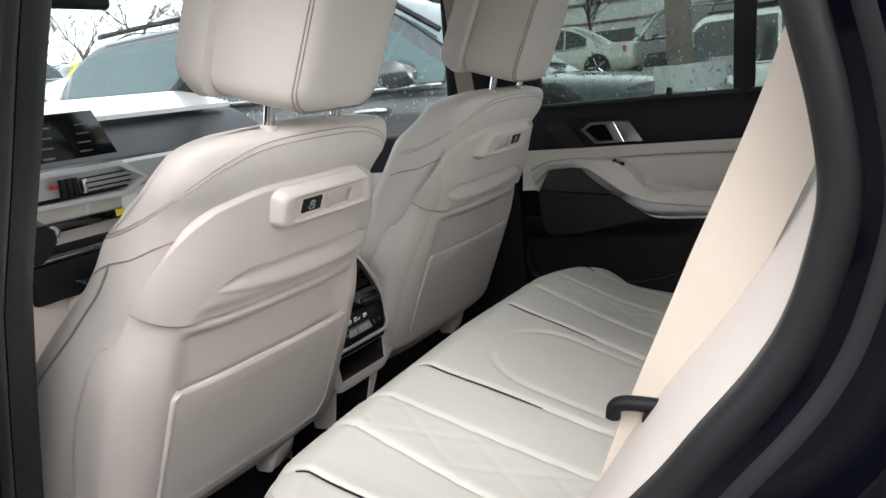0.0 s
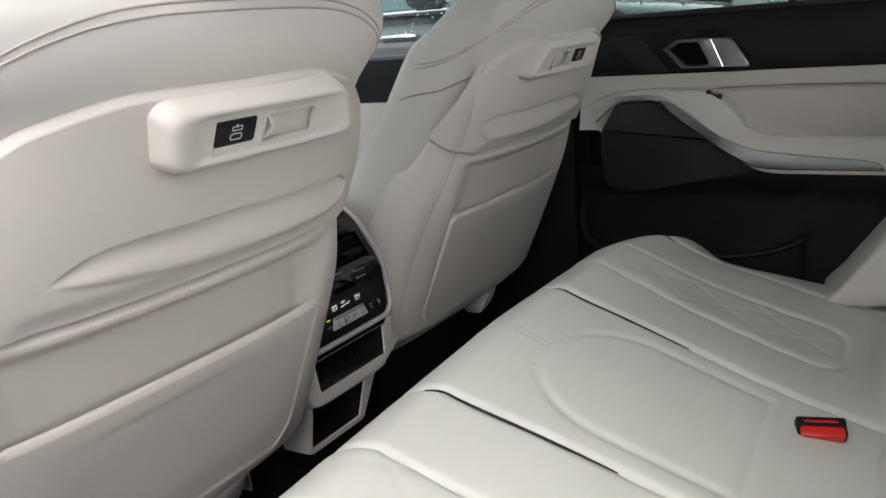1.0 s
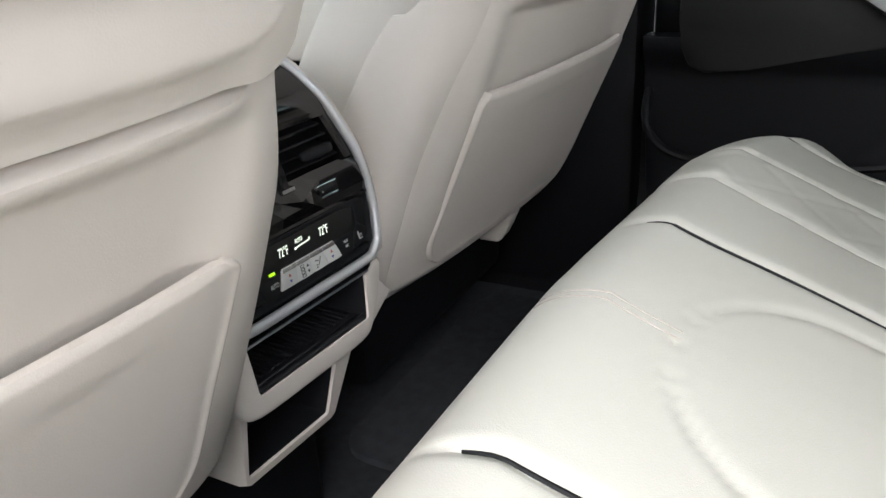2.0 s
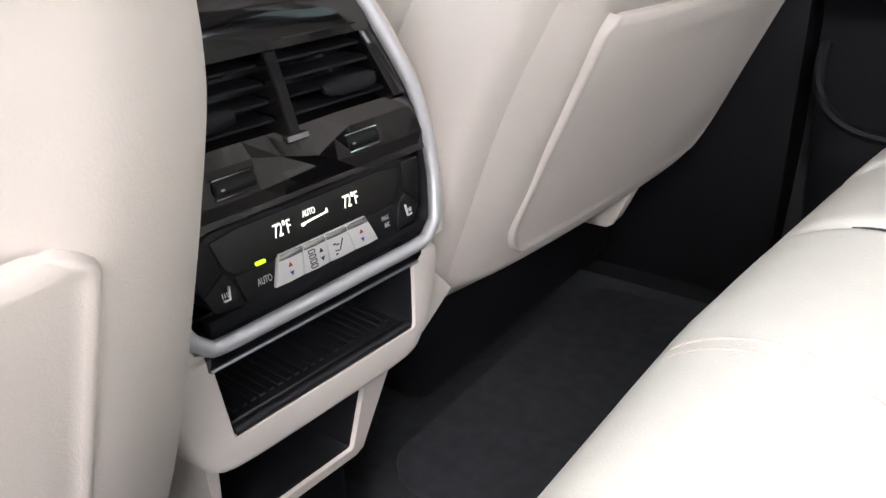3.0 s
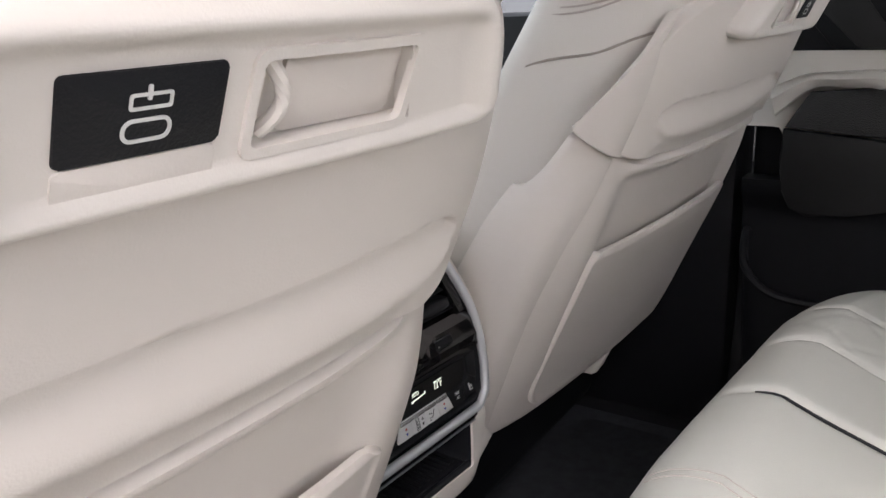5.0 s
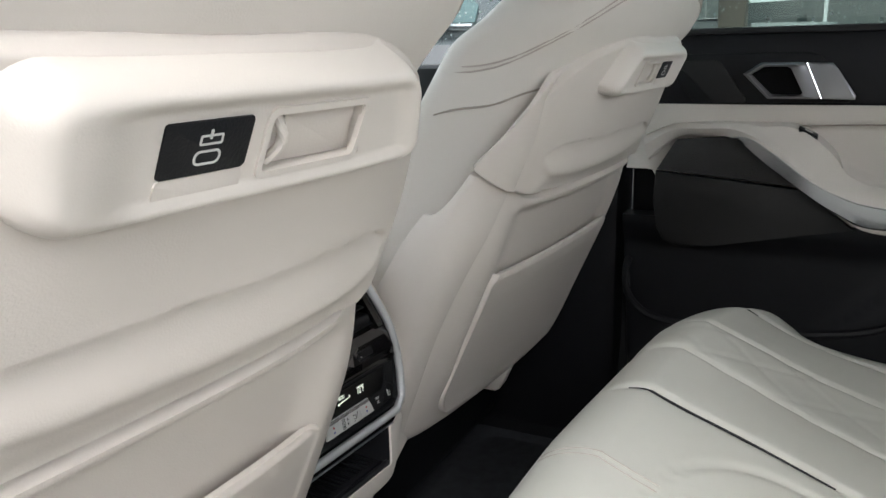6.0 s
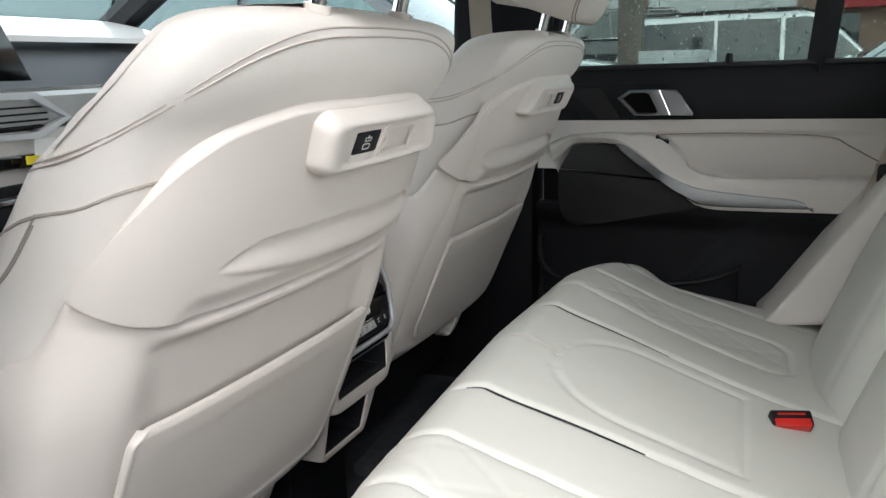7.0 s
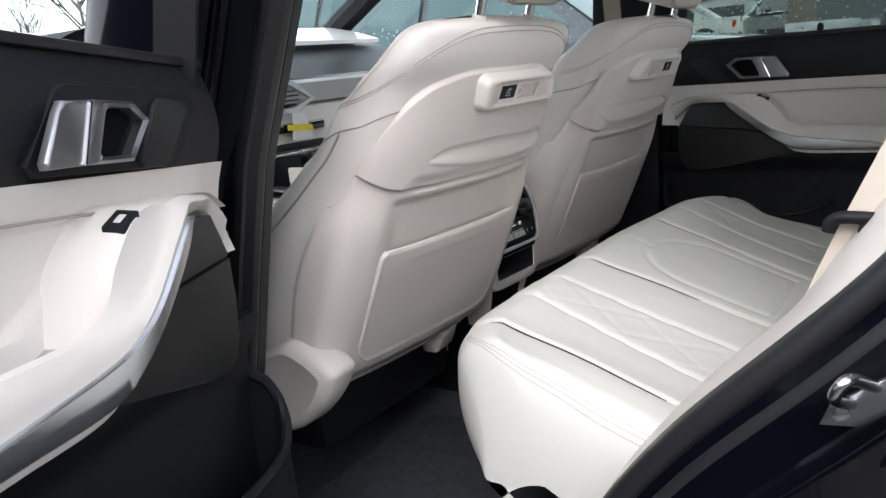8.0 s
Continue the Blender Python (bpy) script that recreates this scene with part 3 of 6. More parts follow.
def ahead(x, y):
    """How far the front edge falls back towards the ends."""
    return lerp(AHEAD, x) * smoothstep(-0.25, 0.0, y)


def end_drop(x, y=-0.1):
    """The rounded ends; the far one is a broader dome at the front."""
    tight = 0.16 * (1 - math.sqrt(max(0, 1 - min(1, max(0, (abs(x) - 0.595) / 0.047)) ** 2.6)))
    if x <= 0:
        return tight
    dome = 0.14 * (1 - math.sqrt(max(0, 1 - min(1, max(0, (x - 0.47) / 0.172)) ** 2.6)))
    f = smoothstep(-0.42, -0.10, y)
    return tight + (dome - tight) * f


def cushion_z(x, y):
    """Height of the cushion's skin over a place, front rounding included."""
    if y > -0.0363:
        return 0.735 + 0.052 * math.sqrt(max(0, 1 - ((y + 0.0363) / 0.07) ** 2)) - 0.016 * smoothstep(0.38, 0.56, x)
    return bench_top(x, y) + (0.787 - bench_top(x, -0.0363)) * math.exp((y + 0.0363) / 0.05) - 0.016 * smoothstep(0.38, 0.56, x) * smoothstep(-0.30, -0.10, y)


def bench_at(a, b):
    x = -0.642 + 1.284 * a
    q = b * 0.78
    if q < 0.145:
        y, z = 0.032 + 0.012 * math.sin(q / 0.145 * 3.0) - 0.02 * (1 - q / 0.145), 0.59 + q
        z = min(z, 0.745)
    elif q < 0.215:
        f = (q - 0.145) / 0.07 * math.pi / 2
        y, z = 0.0337 - 0.07 * (1 - math.cos(f)), 0.735 + 0.052 * math.sin(f) - 0.016 * smoothstep(0.38, 0.56, x)
    else:
        y = -0.0363 - (q - 0.215)
        z = cushion_z(x, y)
    dd = seam_depth(x, y) if q > 0.16 else 0
    drop = end_drop(x, y)
    foot = 0.583 + 0.012 * smoothstep(0.45, 0.635, abs(x)) * smoothstep(-0.18, -0.02, y)
    top = z - drop - dd
    return (x, y + ahead(x, y), 0.5 * (top + foot + math.sqrt((top - foot) ** 2 + 0.0002)))


part("seat_cushion", skin(bench_at, 330, 130, 0.03, lambda a, b: (0, -0.7, -0.7)), BENCH, bench)
for side in (-1, 1):
    for x0, k in ((0.172, 0.06), (0.535, 0.0)):
        pts = []
        for i in range(26):
            y = -0.014 - (0.21 if x0 < 0.3 else 0.27 if side < 0 else 0.04) * i / 25
            x = x0 - k * max(0, -y - 0.02)
            pts.append((side * x, y + ahead(side * x, y), cushion_z(side * x, y) - end_drop(side * x, y) - 0.0038))
        part("piping", tube(pts, 0.0017, 6, taper=lambda f: 0.35 + 0.65 * math.sin(math.pi * min(1, 0.08 + f * 0.9)) ** 0.6), BLACK, bench, "black piping line")
# twin stitching from the front edge to the tongue
for dx in (-0.005, 0.005):
    pts = []
    for i in range(24):
        y = 0.02 - 0.108 * i / 23
        pts.append((0.020 - 0.010 * i / 23 + dx, y + ahead(0.02, y), cushion_z(0, y) + 0.0002))
    part("seam", tube(pts, 0.0006, 5), PALE_THREAD, bench)
# stitched side seam of the cushion
for side in (-1, 1):
    for dx in (-0.0035, 0.0, 0.0035):
        pts = []
        for i in range(12):
            f = i / 12 * math.pi / 2
            pts.append((0.575 + 0.0475 * math.sin(f) + dx * math.sin(f), 0.012 - 0.060 * (1 - math.cos(f)) + dx))
        pts += [(0.6225 + dx, -0.048 - 0.016 * i) for i in range(1, 25)]
        part("seam", tube([(side * x, y + ahead(side * x, y), cushion_z(side * x, y) - end_drop(side * x, y) + 0.0002) for x, y in pts], 0.0008, 5), PALE_THREAD, bench)


def backrest_at(x0, x1, bulge):
    def fn(a, b):
        x = x0 + (x1 - x0) * a
        s = 2 * a - 1
        v = -0.03 + 0.64 * b
        n = bulge * (1 - abs(s) ** 4) + 0.02 * math.sin(b * 3.0) - 0.03 * smoothstep(0.93, 1, b)
        q = min(abs(abs(s) - 0.62) * (x1 - x0) / 2, 1)
        n -= 0.004 * gauss(q, 0.005)
        return (x, -0.475 - 0.42 * v + 0.91 * n, 0.655 + 0.91 * v + 0.42 * n)
    return fn


for x0, x1, bulge in ((-0.52, -0.152, 0.03), (-0.148, 0.148, 0.02), (0.152, 0.52, 0.03)):
    part("back_cushion", skin(backrest_at(x0, x1, bulge), 40, 40, 0.10, lambda a, b: (0, -0.91, -0.42)), BENCH, bench)
for side in (-1, 1):
    part("side_bolster", box(0, 1, 0, 1, 0, 1, 0.06, 4, fn=lambda a, b, c, s=side: (s * (0.525 + 0.165 * a), -0.345 - 0.42 * c ** 0.85 - 0.17 * b, 0.655 + 0.60 * c + 0.02 * b)), LEATHER, bench)
part("frame", box(-0.55, 0.55, -0.56, -0.12, 0.41, 0.60, 0.03), BLACK, bench)


def buckle(x, y, z, yaw, label):
    b = thing("belt_buckle", (x, y, z), label, "seat belt buckle", "rear belt buckles")
    m = Matrix.Translation((x, y, z)) @ Matrix.Rotation(yaw, 4, "Z") @ Matrix.Rotation(radians(35), 4, "X")
    f = lambda a, bb, c: m @ Vector((a, bb, c))
    part("housing", box(-0.027, 0.027, -0.012, 0.012, -0.04, 0.020, 0.003, 3, fn=f), BLACK, b)
    part("release_button", box(-0.024, 0.024, -0.0135, -0.001, 0.001, 0.0215, 0.0025, 2, fn=f), RED, b, "red release button")
    part("slot", box(-0.018, 0.018, 0.004, 0.0065, 0.0185, 0.0208, fn=f), RED, b)
    return b


buckle(0.085, -0.390, 0.666, radians(-75), "black belt buckle with a red button in the bench")
buckle(-0.158, -0.374, 0.652, radians(-75), "black belt buckle with a red button, half sunk in the bench")


def belt(name, pts, width, label, side):
    b = thing(name, pts[-1], label, "seat belt")
    line = smooth_line(pts, 8)
    rings = []
    for i, q in enumerate(line):
        d = (line[min(i + 1, len(line) - 1)] - line[max(i - 1, 0)]).normalized()
        s = d.cross(Vector(side)).normalized()
        w = s.cross(d)
        rings.append([q + w * width * k / 2 + s * h for k, h in ((-1, 0.0006), (1, 0.0006), (1, -0.0006), (-1, -0.0006))])
    part("webbing", loft(rings), WEBBING, b)
    return b


# ---- rear end of the centre console ----
console = thing("centre_console", (0, 0.30, 0.40), "cream centre console with black climate panel and chrome frame", "car console")


FACE = curve_value([(0.55, 0.213), (0.66, 0.213), (0.70, 0.213), (0.75, 0.2161), (0.80, 0.2240), (0.84, 0.2300), (0.88, 0.2420), (0.905, 0.2520), (0.935, 0.2750), (0.96, 0.305), (1.0, 0.36)], 6)


def face_y(z):
    return lerp(FACE, z)


def cf(x, z, t):
    """A place on the console's face, t in front of it; the face stands a little askew."""
    return (x, face_y(z) - 0.07 * x - t, z)


def cp(x, z, t):
    """The same for the black panel."""
    return cf(x + 0.0008, z, t)


def rounder(points):
    """Cuts the corners of a closed outline."""
    out = []
    for (a, b), (c, d) in zip(points, points[1:] + points[:1]):
        out += [(a * 0.75 + c * 0.25, b * 0.75 + d * 0.25), (a * 0.25 + c * 0.75, b * 0.25 + d * 0.75)]
    return out


def shells(rows, fn):
    """A frame built of rings: each an outline of as many points and its depth."""
    return loft([[fn(a, b, t) for a, b in pts] for pts, t in rows], cap=False, closed=True)


def swell(points, cx, cz, k, kz=None):
    return [(cx + (a - cx) * k, cz + (b - cz) * (kz or k)) for a, b in points]


# cream housing round the bin, and the surround of the panel, with soft outer edges
bin_i = dense([(-0.0780, 0.7440), (-0.0735, 0.6945), (-0.0715, 0.6925), (0.0675, 0.6925), (0.0695, 0.6945), (0.0735, 0.7440)], 8)
rim_o = dense([(-0.1120, 0.7490), (-0.1035, 0.6960), (-0.0850, 0.6690), (0.0720, 0.6690), (0.0885, 0.6960), (0.1060, 0.7490)], 8)
for _ in range(3):
    rim_o = [((a + 2 * c + e) / 4, (b + 2 * d + f) / 4) for (a, b), (c, d), (e, f) in zip(rim_o[-1:] + rim_o[:-1], rim_o, rim_o[1:] + rim_o[:1])]
part("housing", shells([(bin_i, -0.10), (bin_i, -0.0015), (swell(bin_i, 0, 0.718, 1.02, 1.03), 0.0006), (swell(rim_o, 0, 0.716, 0.95, 0.90), 0.0006), (swell(rim_o, 0, 0.716, 0.985, 0.965), -0.0015), (swell(rim_o, 0, 0.716, 1.0, 0.995), -0.006), (rim_o, -0.014), (swell(rim_o, 0, 0.716, 1.02), -0.10), (swell(bin_i, 0, 0.718, 1.05), -0.20)], cf), PLASTIC, console)
arch_o = rounder(dense([(-0.1120, 0.7470), (0.1060, 0.7470), (0.1130, 0.78), (0.1140, 0.810), (0.1080, 0.85), (0.0970, 0.885), (0.083, 0.918), (0.066, 0.950), (-0.068, 0.950), (-0.085, 0.918), (-0.099, 0.885), (-0.110, 0.85), (-0.1155, 0.810), (-0.1150, 0.78)], 3))
arch_i = rounder(dense([(-0.0840, 0.7480), (0.0870, 0.7480), (0.0980, 0.78), (0.0995, 0.810), (0.0935, 0.85), (0.0820, 0.885), (0.069, 0.915), (0.054, 0.942), (-0.054, 0.942), (-0.069, 0.915), (-0.083, 0.885), (-0.095, 0.85), (-0.1005, 0.810), (-0.096, 0.78)], 3))
part("surround", shells([(arch_i, -0.15), (arch_i, -0.001), (swell(arch_i, 0, 0.84, 1.03, 1.0), 0.002), (swell(arch_o, 0, 0.84, 0.975, 0.99), 0.002), (swell(arch_o, 0, 0.84, 0.992, 0.997), -0.0005), (arch_o, -0.007), (arch_o, -0.20)], cf), PLASTIC, console)
part("top_cover", skin(lambda a, b: (-0.104 + 0.208 * a, 0.335 + 0.37 * b - 0.014 * a, 0.962 - 0.02 * (2 * a - 1) ** 4 - 0.022 * (1 - smoothstep(0, 0.10, b))), 16, 16, 0.03, lambda a, b: (0, 0, -1)), LEATHER, console)
part("flank", box(-0.112, -0.100, 0.33, 0.75, 0.655, 0.94, 0.004), PLASTIC, console)
part("flank", box(0.096, 0.108, 0.33, 0.75, 0.655, 0.94, 0.004), PLASTIC, console)
part("foot", box(-0.09, 0.085, 0.30, 0.75, 0.42, 0.655, 0.01), BLACK, console)

# chrome frame round the black panel, with a darker skirt over the bin
co = rounder(rounder(dense([(-0.0780, 0.7510), (0.0815, 0.7510), (0.0950, 0.7630), (0.1005, 0.79), (0.1010, 0.812), (0.0955, 0.847), (0.0865, 0.873), (0.0765, 0.899), (0.0660, 0.921), (0.0530, 0.944), (-0.0530, 0.944), (-0.0670, 0.921), (-0.0780, 0.899), (-0.0885, 0.873), (-0.0980, 0.847), (-0.1030, 0.812), (-0.0985, 0.785), (-0.0890, 0.761)], 3)))
ci = swell(co, 0, 0.842, 0.935, 0.93)
part("chrome_frame", tube([cf(a, b, 0.0050) for a, b in co], 0.0044, 12, closed=True, up=(0, 1, 0)), SATIN, console, "satin chrome frame")
part("frame_edge", shells([(swell(co, 0, 0.842, 1.035, 1.028), -0.004), (swell(co, 0, 0.842, 1.030, 1.024), 0.0025), (co, 0.0030), (co, -0.006)], cf), GLOSS, console)
part("frame_skirt", loft([[cf(x, z, t) for z, t in ((0.7490, 0.0060), (0.7445, 0.0052), (0.7375, 0.0006), (0.7370, -0.010), (0.7490, -0.010))] for x in (-0.0815, -0.04, 0.0, 0.04, 0.0775)]), GLOSS, console)
part("skirt_line", tube([cf(x, 0.7385, 0.0020) for x in (-0.081, -0.04, 0.0, 0.04, 0.077)], 0.0011, 6), HANDLE, console)
part("inner_bezel", shells([(swell(co, 0, 0.842, 0.975, 0.968), 0.004), (ci, -0.004), (ci, -0.014), (co, -0.012)], cf), BLACK, console)
part("panel_backing", plate(ci, cf, -0.024, -0.018), GLOSS, console)
# gloss black upper cover, rolled over at its top
part("upper_cover", skin(lambda a, b: cp((-0.078 + 0.156 * a) * (1 - 0.34 * b), 0.884 + 0.052 * b, 0.0035 + 0.003 * math.sin(math.pi * b) - 0.010 * smoothstep(0.86, 1, b)), 16, 14, 0.012, lambda a, b: (0, 1, 0)), GLOSS, console)
# faceted ridge under the vents; its middle juts out as a diamond
def ridge_ring(x):
    k = max(0.0, 1 - abs(x - 0.004) / 0.032)
    m = max(0.0, 1 - abs(x) / 0.095)
    return [cp(x, z, t) for z, t in ((0.848, -0.014), (0.8440, -0.0005 + 0.002 * k), (0.8365 - 0.0060 * k, 0.0045 + 0.0100 * k), (0.8200 + 0.004 * k, 0.0060 + 0.0050 * k), (0.8125, 0.0042 + 0.001 * m), (0.8085, 0.0050), (0.8075, -0.012))]


part("ridge", loft([ridge_ring(x) for x in (-0.0960, -0.085, -0.068, -0.050, -0.038, -0.030, -0.015, 0.004, 0.022, 0.038, 0.050, 0.068, 0.085, 0.0960)]), GLOSS, console, smooth=False)
for side in (-1, 1):
    part("side_cheek", plate([(side * 0.0950, 0.8440), (side * 0.0800, 0.8440), (side * 0.0670, 0.8830), (side * 0.0660, 0.8900), (side * 0.0770, 0.8900), (side * 0.0875, 0.868)], cp, -0.012, 0.0030, 0.001), GLOSS, console)
    dx = side * 0.0445
    wheel = part("flow_dial", loft([[cp(dx + w, 0.8275 + 0.0046 * math.sin(a), 0.0030 - 0.0050 * math.cos(a)) for a in [math.tau * k / 16 for k in range(16)]] for w in (-0.0118, -0.0110, 0.0110, 0.0118)]), DARK, console)
    for dz in (-0.0050, 0.0050):
        part("dial_line", tube([cp(dx + w, 0.8275 + dz, 0.0062) for w in (-0.0125, 0.0, 0.0125)], 0.0006, 6), POLISHED, wheel)
    part("dial_mark", plate(rounded(dx - 0.0095, dx - 0.0075, 0.8270, 0.8280, 0.0003, 2), cp, 0.007, 0.0084), BUTTON, wheel)
    # air vent with slats
    vent = part("air_vent", plate([(side * 0.004, 0.8410), (side * 0.081, 0.8435), (side * 0.0680, 0.8830), (side * 0.004, 0.8850)], cp, -0.026, -0.022), VOID, console)
    part("vent_roof", loft([[cp(x, z, t) for z, t in ((0.8850, -0.022), (0.8890, 0.0045), (0.8840, 0.0030), (0.8810, -0.022))] for x in (side * 0.005, side * 0.040, side * 0.068)]), GLOSS, vent)
    for k in range(4):
        z = 0.8495 + 0.0092 * k
        end = side * (0.0775 - 0.0030 * k)
        part("slat", loft([[cp(x, z + dz, t) for dz, t in ((-0.0010, -0.020), (0.0016, -0.020), (0.0015, -0.004), (0.0004, -0.0012), (-0.0010, -0.0016), (-0.0014, -0.006))] for x in (side * 0.0055, side * 0.045, end)]), BLACK, vent)
    kx = side * 0.0500
    part("vane_knob", loft([[cp(kx + w, 0.8575 + r * math.sin(a), 0.0010 + 0.8 * r * math.cos(a)) for a in [math.tau * k / 12 for k in range(12)]] for w, r in ((-0.0200, 0.0020), (-0.0170, 0.0040), (-0.006, 0.0052), (0.010, 0.0050), (0.0185, 0.0036), (0.0200, 0.0018))]), BLACK, vent)
part("vent_divider", loft([[cp(x, z, t) for x, t in ((-0.0042, -0.02), (-0.0042, 0.0035), (-0.0030, 0.0058), (0.0030, 0.0058), (0.0042, 0.0035), (0.0042, -0.02))] for z in (0.8400, 0.855, 0.87, 0.8835)]), GLOSS, console)
part("divider_clip", loft([[cp(x, z, t) for z, t in ((0.8390, 0.002), (0.8390, 0.0072), (0.8418, 0.0072), (0.8418, 0.002))] for x in (-0.0072, 0.0072)]), CHROME, console)

# climate panel: matt body with a rounded chin, glossy display, keys
panel = part("climate_panel", plate(rounder(dense([(-0.070, 0.7660), (0.070, 0.7660), (0.0800, 0.7800), (0.0865, 0.8090), (-0.0865, 0.8090), (-0.0800, 0.7800)], 2)), cp, -0.012, 0.0075, 0.003, 3), DARK, console)
part("chin", skin(lambda a, b: cp((-0.0770 + 0.154 * a) * (1 + 0.03 * b), 0.7555 + 0.0115 * b, 0.0005 + 0.0070 * math.sin(b * math.pi / 2)), 14, 8, 0.006, lambda a, b: (0, 1, 0)), BLACK, panel)
part("display", plate(rounder(dense([(-0.0575, 0.7845), (0.0555, 0.7845), (0.0625, 0.7910), (0.0665, 0.8070), (-0.0685, 0.8070), (-0.0640, 0.7900)], 2)), cp, 0.0070, 0.0086), SCREEN, panel)


def key_plate(x0, x1, z0, z1, lean0, lean1):
    """A key whose ends lean."""
    return dense([(x0 - lean0, z0), (x1 - lean1, z0), (x1, z1), (x0, z1)], 2)


for k in range(4):
    x0 = -0.0318 + 0.0160 * k
    l0, l1 = 0.0060 - 0.0032 * k, 0.0060 - 0.0032 * (k + 1)
    key = part("silver_key", plate(key_plate(x0, x0 + 0.0156, 0.7695, 0.7858, l0, l1), cp, 0.006, 0.0100, 0.0006), BUTTON, panel)
    part("key_shoulder", plate(key_plate(x0 + 0.0004, x0 + 0.0152, 0.7825, 0.7855, l0 * 0.2, l1 * 0.2), cp, 0.0098, 0.0108, 0.0005), CHROME, key)
    xc, zc = x0 + 0.0078 - 0.5 * (l0 + l1) * 0.5, 0.7764
    if k in (0, 1, 3):
        sh = 0.0042 if k == 1 else 0.0
        for dz, m in ((0.0022, ARROW_RED if k != 1 else DARK), (-0.0028, ARROW_BLUE if k != 1 else DARK)):
            d = 1 if dz > 0 else -1
            part("arrow", plate([(xc + sh - 0.0014, zc + dz - 0.0011 * d), (xc + sh + 0.0014, zc + dz - 0.0011 * d), (xc + sh, zc + dz + 0.0013 * d)], cp, 0.0098, 0.0103), m, key)
    if k == 1:
        for dz in (0.0036, 0.0008, -0.0020, -0.0046):
            part("symbol", ring_plate(rounded(xc - 0.0048, xc + 0.0002, zc + dz - 0.0011, zc + dz + 0.0011, 0.0008, 2), rounded(xc - 0.0042, xc - 0.0004, zc + dz - 0.0006, zc + dz + 0.0006, 0.0004, 2), cp, 0.0098, 0.0102), DARK, key)
    if k == 2:
        part("symbol", tube([cp(xc + a, zc + b, 0.0101) for a, b in ((-0.0038, -0.0020), (-0.0005, -0.0026), (0.0012, 0.0002), (0.0030, 0.0034))], 0.0004, 4), DARK, key)
        for a, b in ((-0.0035, 0.0018), (-0.0012, 0.0010), (-0.0030, -0.0042)):
            part("symbol", plate(rounded(xc + a - 0.0010, xc + a + 0.0010, zc + b - 0.0004, zc + b + 0.0004, 0.0002, 2), cp, 0.0098, 0.0102), DARK, key)


def seat_symbol(xc, zc, flip, parent):
    """The little heated seat."""
    q = lambda a, b: (xc + flip * a, zc + b)
    part("symbol", tube([cp(*q(a, b), 0.0097) for a, b in ((-0.0022, -0.0024), (0.0014, -0.0026), (0.0022, 0.0042))], 0.0008, 5), BUTTON, parent)
    for i in range(3):
        part("symbol", tube([cp(*q(-0.0022 + 0.0014 * i, b), 0.0095) for b in (-0.0010, 0.0002, 0.0016)], 0.00035, 4), BUTTON, parent)


for name, pts in (("heat_key", [(-0.0745, 0.7700), (-0.0565, 0.7690), (-0.0600, 0.7835), (-0.0655, 0.7880), (-0.0790, 0.7800)]), ("auto_key", [(-0.0560, 0.7690), (-0.0390, 0.7692), (-0.0330, 0.7840), (-0.0592, 0.7835)]),
                  ("max_key", [(0.0385, 0.7692), (0.0560, 0.7690), (0.0610, 0.7835), (0.0330, 0.7840)]), ("heat_key", [(0.0565, 0.7690), (0.0725, 0.7700), (0.0790, 0.7800), (0.0680, 0.7880), (0.0615, 0.7835)]),
                  ("blank_key", [(-0.0795, 0.7810), (-0.0660, 0.7890), (-0.0700, 0.8070), (-0.0840, 0.8070)]), ("blank_key", [(0.0795, 0.7810), (0.0685, 0.7890), (0.0690, 0.8070), (0.0840, 0.8070)])):
    k = part(name, plate(pts if pts[0][0] < pts[1][0] else pts[::-1], cp, 0.0065, 0.0088, 0.0007), DARK, panel)
    if name == "heat_key":
        seat_symbol(sum(p[0] for p in pts) / 5, 0.7775, 1 if pts[0][0] < 0 else -1, k)
part("indicator", plate(rounded(-0.0462, -0.0398, 0.7849, 0.7868, 0.0007, 3), cp, 0.0080, 0.0094), GREEN, panel)


def lettering(text, x, z, size, mat, parent, t=0.0074, squeeze=0.62, bold=0.0):
    c = bpy.data.curves.new("lettering", "FONT")
    c.body, c.size, c.align_x, c.align_y, c.extrude, c.offset = text, size, "CENTER", "CENTER", 0.0002, bold
    ob = bpy.data.objects.new("lettering", c)
    scene.collection.objects.link(ob)
    dg = bpy.context.evaluated_depsgraph_get()
    dg.update()
    me = bpy.data.meshes.new_from_object(ob.evaluated_get(dg))
    bpy.data.objects.remove(ob)
    bpy.data.curves.remove(c)
    bm = bmesh.new()
    bm.from_mesh(me)
    bpy.data.meshes.remove(me)
    for v in bm.verts:
        a, b, d = v.co
        v.co = Vector(cp(x + a * squeeze, z + b, t + d))
    return part("lettering", bm, mat, parent, smooth=False)


lettering("72°F", -0.0250, 0.7975, 0.0105, LIT, panel, 0.0088, 0.60)
lettering("72°F", 0.0248, 0.7975, 0.0105, LIT, panel, 0.0088, 0.60)
lettering("AUTO", -0.0058, 0.8006, 0.0052, LIT, panel, 0.0088, 0.62)
lettering("AUTO", -0.0430, 0.7760, 0.0056, BUTTON, panel, 0.0089, 0.60)
lettering("MAX", 0.0480, 0.7790, 0.0040, BUTTON, panel, 0.0089, 0.70)
lettering("A/C", 0.0486, 0.7745, 0.0040, BUTTON, panel, 0.0089, 0.70)
part("fan_bar", plate([(-0.0122, 0.7945), (-0.0100, 0.7945), (-0.0100, 0.7952), (0.0070, 0.7966), (0.0070, 0.7990), (0.0058, 0.7990), (0.0058, 0.7974), (-0.0122, 0.7962)], cp, 0.0087, 0.0091), LIT, panel)
